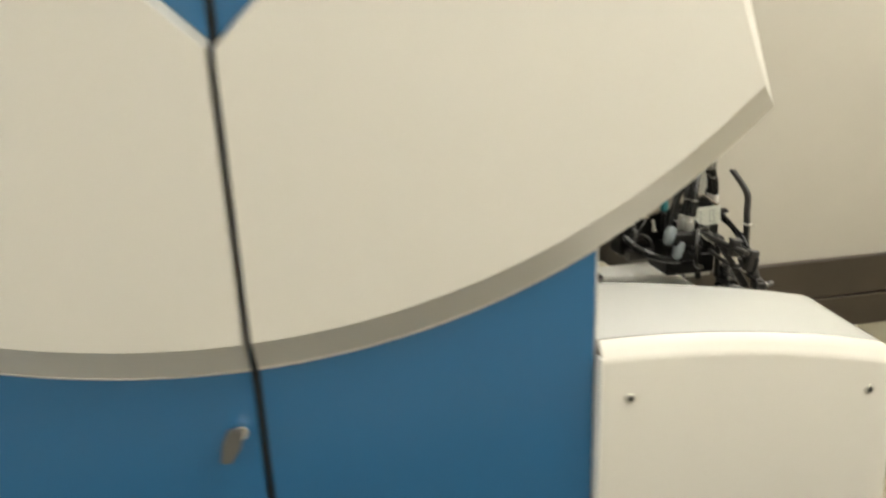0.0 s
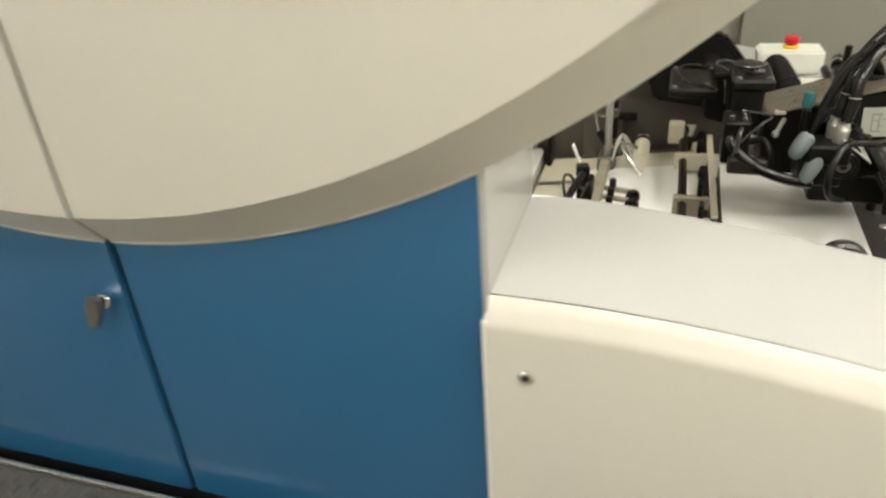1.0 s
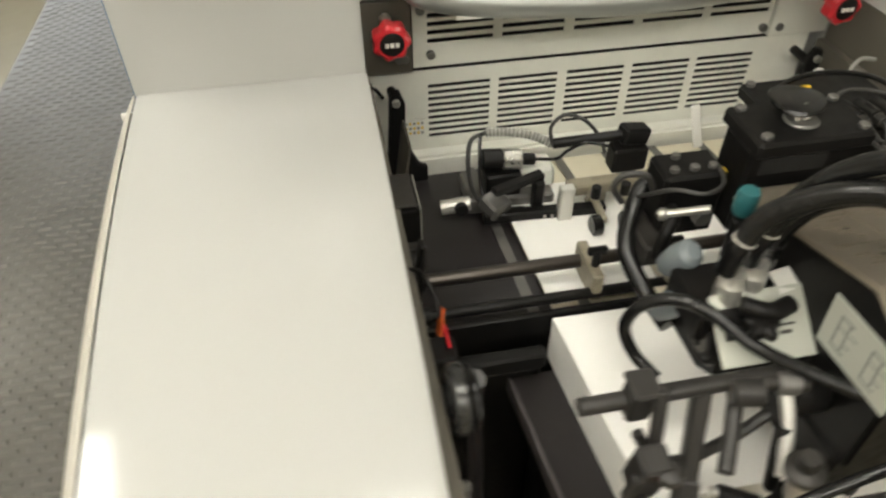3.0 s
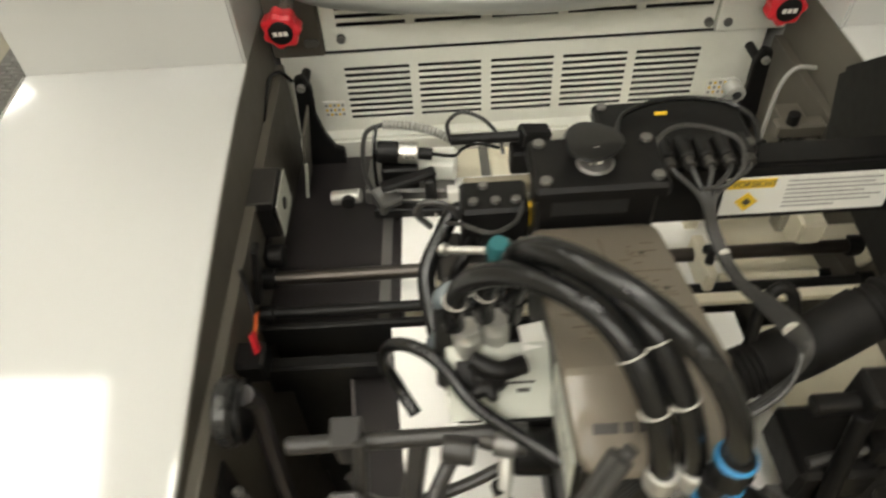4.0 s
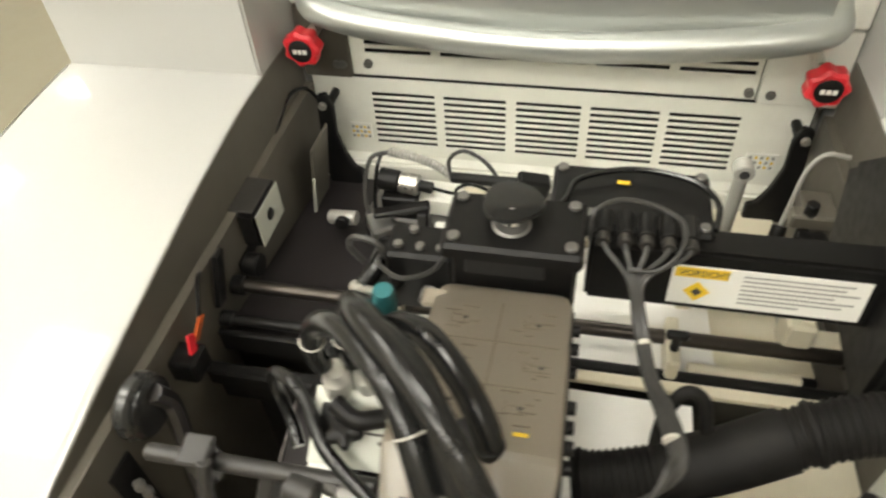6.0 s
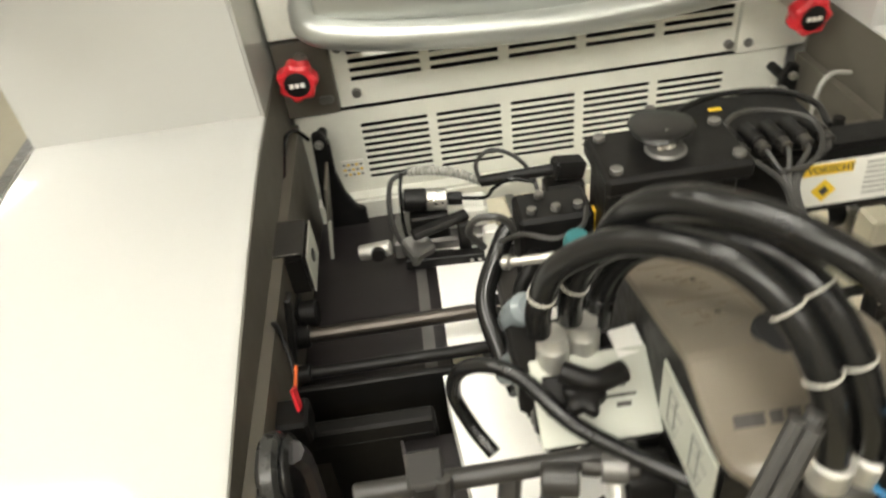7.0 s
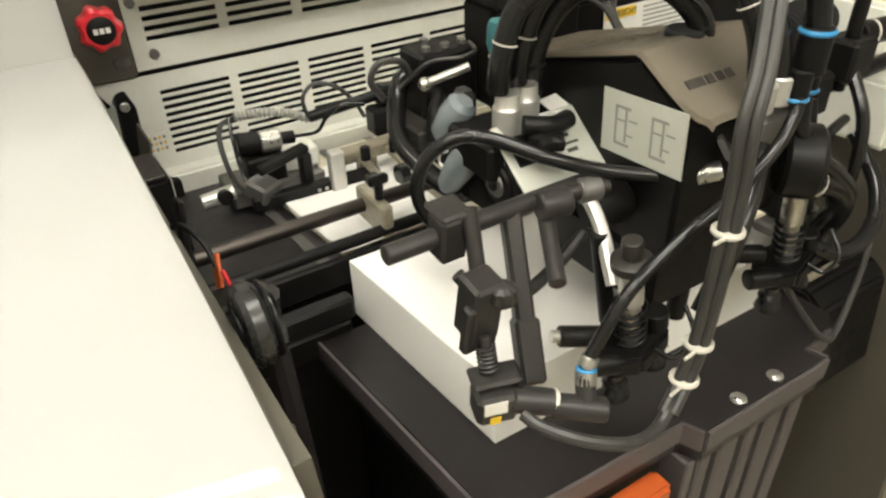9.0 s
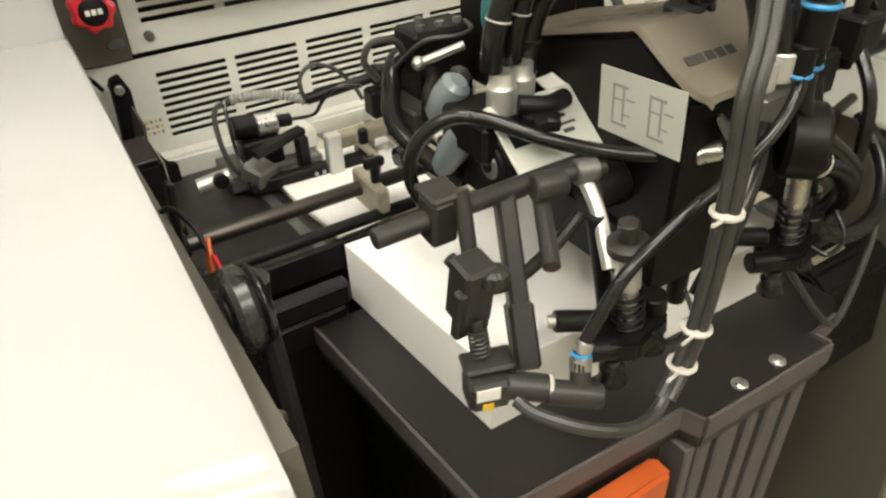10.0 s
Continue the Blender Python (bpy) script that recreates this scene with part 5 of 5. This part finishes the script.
def gauge():
    g = thing("round_roller", (-0.0295, 0.672, 0.90), "black roller with a bright steel rim on the side frame", "roller")
    part("hub", rod((-0.0300, 0.708, 0.905), (-0.024, 0.708, 0.905), 0.018, 20), M_BLACK, g)
    part("rim", rod((-0.024, 0.708, 0.905), (-0.004, 0.708, 0.905), 0.039, 32), M_BLACKSTEEL, g)
    part("wheel", rod((-0.004, 0.708, 0.905), (0.006, 0.708, 0.905), 0.036, 32), M_RUBBER, g)
    part("belt", hose([(0.005, 0.715, 0.925), (0.006, 0.728, 0.88), (0.006, 0.715, 0.80), (0.006, 0.70, 0.70), (0.006, 0.69, 0.55)], 0.012, 8), M_TABLE, g)


gauge()


def tagged_lever():
    t = thing("red_tag_lever", (-0.0295, 0.78, 0.86), "black lever with an orange-red tag on the side frame", "lever")
    part("bracket", B((-0.0302, 0.735, 0.835), (0.012, 0.775, 0.872), 0.004), M_BLACK, t)
    part("tag", put(B((-0.002, -0.006, 0.0), (0.002, 0.010, 0.036), 0.001), pose(-0.004, 0.775, 0.868, -35, 14, 0)), M_ORANGE, t, "orange-red tag")
    part("tag", put(B((-0.002, -0.006, 0.0), (0.002, 0.008, 0.026), 0.001), pose(0.004, 0.755, 0.872, -30, -10, 0)), M_RED, t, "orange-red tag")
    part("hook", hose([(-0.028, 0.865, 0.90), (-0.016, 0.84, 0.915), (-0.004, 0.81, 0.905), (0.0, 0.79, 0.885)], 0.003, 8), M_BLACK, t)
    part("blade", put(B((-0.004, -0.012, 0.0), (0.004, 0.012, 0.09), 0.002), pose(-0.018, 0.865, 0.835, -12, 8, 0)), M_BLACK, t)


tagged_lever()


def chain_guide():
    c = thing("lift_chain", (-0.02, 0.60, 0.60), "dark lift chain hanging beside the pile", "chain")
    for i in range(16):
        z = 0.80 - i * 0.024
        part("link", B((-0.024, 0.612 + (i % 2) * 0.003, z), (-0.010, 0.626 + (i % 2) * 0.003, z + 0.019), 0.005), M_GREYSTEEL, c)
    part("guide", B((-0.0302, 0.600, 0.40), (-0.026, 0.640, 0.85), 0.001), M_BLACK, c)
    d = thing("guide_bars", (0.03, 0.80, 0.70), "pair of black guide bars beside the pile", "guide")
    part("bar", B((-0.0302, 0.800, 0.745), (0.135, 0.822, 0.775), 0.004), M_BLACK, d)
    part("bar", B((-0.0302, 0.815, 0.690), (0.135, 0.835, 0.730), 0.004), M_BLACK, d)


chain_guide()


# ---------------------------------------------------------------- lay gear in front of the louvres
def bent_arm(x, flip, label):
    a = thing("bent_arm", (x, 1.28, 0.68), label, "bracket", "bent arms")
    pts = [(x + flip * u, v) for u, v in ((0, 0.900), (0.016, 0.905), (0.026, 0.880), (0.024, 0.825), (0.034, 0.780), (0.048, 0.750), (0.062, 0.744), (0.062, 0.712), (-0.004, 0.712), (-0.010, 0.770), (-0.004, 0.840))]
    part("plate", prism(pts, "y", 1.268, 1.282, 0.002), M_BLACK, a)
    part("spacer", rod((x + 0.010 * flip, 1.282, 0.870), (x + 0.010 * flip, 1.336, 0.870), 0.008, 14), M_BLACK, a)
    part("bolt", rod((x + 0.010 * flip, 1.268, 0.885), (x + 0.010 * flip, 1.261, 0.885), 0.007, 12), M_STEEL, a)
    t = part("chequered_tag", B((x + (0.028 if flip > 0 else -0.068), 1.331, 0.772), (x + (0.068 if flip > 0 else -0.018), 1.3345, 0.806), 0.0), M_LABEL, a, "pale tag with a chequered print")
    for i in range(5):
        for k in range(3):
            xx = x + (0.031 if flip > 0 else -0.064) + i * (0.0074 if flip > 0 else 0.009)
            part("print_bar", B((xx, 1.3302, 0.776 + k * 0.010), (xx + 0.0045, 1.3309, 0.781 + k * 0.010), 0.0), M_YELLOW if (i + k) % 2 else M_INK_GREY, t)


bent_arm(-0.006, 1, "black bent bracket arm at the louvred panel")
bent_arm(0.788, -1, "black bent bracket arm with a yellow tag")


def plate_stand():
    p = thing("angle_plate", (-0.02, 1.2, 0.70), "taupe angle plate on the side frame", "machine plate")
    part("plate", put(B((-0.002, -0.045, 0.0), (0.002, 0.035, 0.16), 0.001), pose(-0.010, 1.225, 0.705, 0, 8, 0)), M_FRAME, p)
    part("flange", B((-0.0302, 1.14, 0.700), (0.02, 1.27, 0.712), 0.001), M_BLACK, p)
    part("edge_strip", put(B((0.0, -0.049, 0.02), (0.005, -0.044, 0.10), 0.0), pose(-0.010, 1.225, 0.705, 0, 8, 0)), M_LABEL_DULL, p)


plate_stand()


def lay_gear():
    g = thing("side_lay_unit", (0.16, 1.12, 0.73), "grey side lay unit with a small motor and cables", "side lay")
    part("base", put(B((-0.075, -0.05, 0.0), (0.075, 0.05, 0.03), 0.004), pose(0.165, 1.165, 0.738, -7, 0, -4)), M_GREYSTEEL, g)
    part("cover", put(B((-0.055, -0.028, 0.0), (0.060, 0.028, 0.038), 0.006), pose(0.185, 1.170, 0.765, -7, 0, -4)), M_PANEL, g)
    m = part("motor", rod((0.115, 1.150, 0.835), (0.150, 1.148, 0.832), 0.018, 20), M_BLACK, g)
    part("motor_band", rod((0.150, 1.148, 0.832), (0.182, 1.146, 0.830), 0.0175, 20), M_STEEL, m)
    part("motor_tip", rod((0.182, 1.146, 0.830), (0.205, 1.144, 0.828), 0.010, 14), M_BLACK, m)
    part("motor_foot", B((0.120, 1.125, 0.770), (0.180, 1.165, 0.815), 0.003), M_BLACK, g)
    part("sleeve", hose([(0.128, 1.178, 0.868), (0.165, 1.172, 0.868), (0.205, 1.165, 0.860), (0.238, 1.155, 0.846)], 0.0072, 12, 8, wave=0.0009, pitch=0.006), M_SLEEVE, g, "grey ribbed cable sleeve")
    part("cable", hose([(0.128, 1.178, 0.868), (0.100, 1.165, 0.862), (0.092, 1.140, 0.825), (0.100, 1.118, 0.785), (0.130, 1.105, 0.765), (0.18, 1.10, 0.762)], 0.004, 8), M_CABLE, g)
    part("cable", hose([(0.118, 1.170, 0.872), (0.112, 1.150, 0.85), (0.110, 1.125, 0.80), (0.120, 1.10, 0.77)], 0.003, 8), M_RUBBER, g)
    part("cable", hose([(0.238, 1.155, 0.846), (0.236, 1.150, 0.848), (0.232, 1.155, 0.880), (0.255, 1.158, 0.898), (0.288, 1.150, 0.888), (0.312, 1.140, 0.86), (0.318, 1.12, 0.84)], 0.0034, 8), M_CABLE, g)
    part("cable", hose([(0.205, 1.144, 0.828), (0.240, 1.135, 0.830), (0.252, 1.120, 0.855), (0.275, 1.108, 0.875), (0.31, 1.10, 0.87)], 0.003, 8), M_RUBBER, g)
    part("cross_tube", rod((0.236, 1.150, 0.850), (0.345, 1.128, 0.868), 0.009, 14), M_BLACK, g)
    part("rail", put(B((-0.108, -0.009, -0.010), (0.096, 0.009, 0.010), 0.002), pose(0.213, 1.075, 0.768, 0, 0, -4)), M_BLACK, g)
    for x in (0.205, 0.217):
        part("rail_screw", rod((x, 1.067, 0.768), (x, 1.064, 0.768), 0.003, 8), M_STEEL, g)
    part("hook_arm", put(B((-0.045, -0.010, 0.0), (0.045, 0.010, 0.012), 0.003), pose(0.165, 1.095, 0.815, 0, -6, 14)), M_BLACK, g)
    part("hook_post", B((0.190, 1.085, 0.765), (0.208, 1.105, 0.822), 0.003), M_BLACK, g)
    part("pale_block", B((0.225, 1.055, 0.750), (0.248, 1.073, 0.826), 0.002), M_ALU, g)
    part("valve", rod((0.038, 1.100, 0.785), (0.086, 1.095, 0.792), 0.012, 14), M_ALU, g)
    part("valve_knob", rod((0.067, 1.082, 0.796), (0.067, 1.070, 0.798), 0.011, 16), M_BLACK, g)
    part("rocker", put(B((-0.02, -0.02, 0.0), (0.02, 0.02, 0.03), 0.004), pose(0.125, 1.095, 0.77, 15, 0, 30)), M_GREYSTEEL, g)
    r = thing("danger_label", (0.122, 1.309, 0.704), "white label with a red diamond on the ledge", "label")
    part("plate", B((0.088, 1.3085, 0.704), (0.152, 1.3095, 0.736), 0.0), M_LABEL, r)
    part("red_mark", put(B((-0.008, -0.0006, -0.008), (0.008, 0.0, 0.008), 0.0), pose(0.124, 1.3083, 0.720, 0, 45, 0)), M_RED, r)


lay_gear()


def lay_rollers():
    for i in range(4):
        x = 0.285 + i * 0.050
        r = thing("hold_down_roller", (x, 1.03, 0.755), "black hold-down roller on a grimy cream arm", "roller", "hold-down rollers")
        part("wheel", rod((x - 0.008, 1.035, 0.775), (x + 0.008, 1.035, 0.775), 0.017, 20), M_RUBBER, r)
        part("arm", put(B((-0.005, 0.0, -0.006), (0.005, 0.08, 0.006), 0.002), pose(x + 0.014, 1.035, 0.78, 6, 0, 0)), M_GRIMY, r)
        part("knob", rod((x + 0.014, 1.085, 0.79), (x + 0.014, 1.085, 0.812), 0.008, 12), M_BLACK, r)
    f = thing("front_lay_bar", (0.39, 1.14, 0.755), "cream front lay bar with small levers", "bar")
    part("bar", B((0.262, 1.105, 0.778), (0.600, 1.130, 0.800), 0.003), M_GRIMY, f)
    part("foot", B((0.30, 1.108, 0.738), (0.33, 1.128, 0.779), 0.002), M_GRIMY, f)
    part("foot", B((0.54, 1.108, 0.736), (0.57, 1.128, 0.779), 0.002), M_BOARD, f)
    part("pale_tube", rod((0.605, 0.893, 0.795), (0.742, 0.893, 0.795), 0.0095, 16), M_BOARD, f)
    part("pale_tube_end", rod((0.742, 0.893, 0.795), (0.760, 0.893, 0.795), 0.008, 14), M_BLACK, f)
    part("white_lever", put(B((-0.008, -0.003, 0.0), (0.008, 0.003, 0.075), 0.002), pose(0.512, 1.165, 0.805, -20, -8, 0)), M_LABEL, f, "white lever tab")
    part("block", B((0.34, 1.125, 0.80), (0.40, 1.16, 0.845), 0.004), M_BLACK, f)
    part("block_top", put(B((-0.025, -0.015, 0.0), (0.025, 0.015, 0.03), 0.004), pose(0.375, 1.15, 0.845, 0, 12, 10)), M_BLACK, f)
    part("chrome_rod", hose([(0.455, 1.02, 0.82), (0.49, 1.06, 0.86), (0.54, 1.07, 0.868), (0.59, 1.04, 0.84)], 0.005, 10), M_STEEL, f)
    c = thing("white_roller", (0.66, 1.02, 0.75), "pale roller with a dark end on the feed board", "roller")
    part("roller", rod((0.590, 1.030, 0.800), (0.715, 1.030, 0.800), 0.021, 24), M_BOARD, c)
    part("dark_end", rod((0.715, 1.030, 0.800), (0.742, 1.030, 0.800), 0.020, 20), M_BLACK, c)
    part("end_plate", B((0.742, 1.015, 0.745), (0.760, 1.045, 0.815), 0.003), M_STEEL, c)
    part("support", B((0.60, 1.020, 0.748), (0.62, 1.040, 0.785), 0.002), M_BOARD, c)
    for x in (0.595, 0.625, 0.645):
        part("white_wire", hose([(x, 1.05, 0.815), (x + 0.004, 1.075, 0.85), (x - 0.003, 1.09, 0.84), (x, 1.10, 0.80)], 0.003, 8), M_TIE, c)
    p = thing("eye_post", (0.672, 1.14, 0.74), "aluminium post with an eye on the feed board", "post")
    part("post", rod((0.672, 1.14, 0.742), (0.672, 1.14, 0.925), 0.0095, 16), M_SLEEVE, p)
    part("eye", rod((0.672, 1.128, 0.937), (0.672, 1.152, 0.937), 0.0135, 20), M_SLEEVE, p)
    part("eye_hole", rod((0.672, 1.1275, 0.937), (0.672, 1.1265, 0.937), 0.007, 14), M_DARK, p)
    part("foot", B((0.650, 1.12, 0.728), (0.72, 1.165, 0.775), 0.004), M_GREYSTEEL, p)


lay_rollers()


def drive_frame_items():
    d = thing("drive_side_bracket", (0.79, 1.15, 0.72), "taupe brackets and a pale air pipe on the drive side frame", "bracket")
    part("plate", B((0.765, 1.085, 0.720), (0.809, 1.195, 0.86), 0.003), M_FRAME, d)
    part("bar", B((0.735, 1.10, 0.865), (0.809, 1.125, 0.888), 0.003), M_FRAME, d)
    part("pin", rod((0.758, 1.11, 0.80), (0.758, 1.11, 0.905), 0.009, 14), M_BLACK, d)
    part("knob", star(0.765, 1.075, 0.855, 0.026, 0.014, 6, 0.003), M_BLACK, d)
    part("pipe", hose([(0.809, 1.185, 0.93), (0.775, 1.18, 0.935), (0.756, 1.172, 0.91), (0.748, 1.160, 0.86), (0.742, 1.15, 0.82)], 0.0036, 10), M_SLEEVE, d, "pale air pipe")
    part("cylinder", rod((0.742, 1.15, 0.825), (0.725, 1.10, 0.755), 0.011, 14), M_BLACK, d)
    part("cylinder_band", rod((0.734, 1.126, 0.79), (0.730, 1.114, 0.774), 0.0118, 14), M_YELLOW, d)
    g = thing("hose_cover", (0.81, 0.69, 0.88), "pale grey-green sheet metal cover where the thick hose ends", "machine cover")
    part("plate", B((0.752, 0.560, 0.880), (0.822, 0.716, 0.964), 0.006, 2), M_PANEL, g)
    part("upper_plate", B((0.790, 0.772, 0.900), (0.822, 0.86, 0.985), 0.006, 2), M_SLEEVE, g)
    part("strap", B((0.796, 0.700, 0.880), (0.822, 0.772, 0.955), 0.004), M_BLACK, g)
    e = thing("emergency_stop_box", (0.835, 0.66, 0.98), "pale control box with a red stop button on the guard", "control box")
    part("case", B((0.840, 0.60, 0.962), (0.93, 0.76, 1.025), 0.006, 2), M_PANEL, e)
    part("collar", rod((0.875, 0.68, 1.025), (0.875, 0.68, 1.034), 0.020, 20), M_YELLOW, e)
    part("button", lathe(bmesh.new(), (0.875, 0.68, 1.034), (0.875, 0.68, 1.056), [(0, 0.012), (0.3, 0.018), (0.8, 0.019), (1, 0.013)], 20), M_RED, e, "red mushroom button")


drive_frame_items()
h = thing("hanging_cable", (1.1, 0.195, 0.62), "thin dark cable hanging from the ceiling by the feeder", "cable")
part("cable", hose([(1.1, 0.10, 2.90), (1.1, 0.135, 1.80), (1.1, 0.154, 1.42), (1.1, 0.172, 1.15), (1.1, 0.195, 0.92), (1.1, 0.23, 0.75), (1.1, 0.30, 0.66), (1.1, 0.42, 0.62)], 0.0045, 8), M_CABLE, h)
part("end_plug", rod((1.1, 0.41, 0.62), (1.1, 0.48, 0.615), 0.012, 12), M_BLACK, h)


def floor_tiles():
    """Square tiles on the walkway along the wall."""
    base = bpy.data.objects["floor"]
    me = None
    for i in range(3):
        for k in range(9):
            lo = Vector((0.86 + i * 0.25, -0.95 + k * 0.25, -0.0195))
            if me is None:
                ob = part("tile", B((0, 0, 0), (0.245, 0.245, 0.006), 0.0015), M_FLOOR, base, smooth=None)
                me = ob.data
            else:
                ob = new("tile", me)
                ob.parent = base
            ob.matrix_parent_inverse = Matrix()
            ob.location = lo - parent_origin(base)


floor_tiles()

# ---------------------------------------------------------------- setting out
settle(("louvred_panel", "bent_arm", "danger_label"), (0, 0.012, 0))
settle(("crossbeam", "cable_plug_row"), (-0.015, -0.010, -0.016))
settle(("corrugated_hose",), (-0.014, -0.016, -0.016))
settle(("suction_line",), (-0.008, -0.020, -0.009))
settle(("hose_fitting",), (0.003, -0.020, -0.019))
settle(("valve_block",), (-0.013, -0.020, -0.006))
settle(("hose_joint",), (-0.028, -0.020, -0.037))
settle(("air_motor",), (-0.002, -0.025, 0.002))
settle(("sucker_unit",), (0.007, -0.018, -0.008), -8)
settle(("lever_link",), (-0.011, -0.018, -0.004))
settle(("drive_block",), (-0.018, -0.018, -0.012))
settle(("feeler_arm",), (-0.004, -0.015, -0.006))
settle(("air_line", "cable_bundle"), (-0.010, -0.018, -0.004))
settle(("eye_post",), (-0.014, -0.023, 0.011))
settle(("side_lay_unit",), (0.012, 0.020, -0.006))
settle(("limit_switch_box",), (-0.020, 0.022, -0.020))
settle(("round_roller",), (0, -0.033, -0.012))
settle(("red_tag_lever",), (-0.008, 0.015, -0.010))
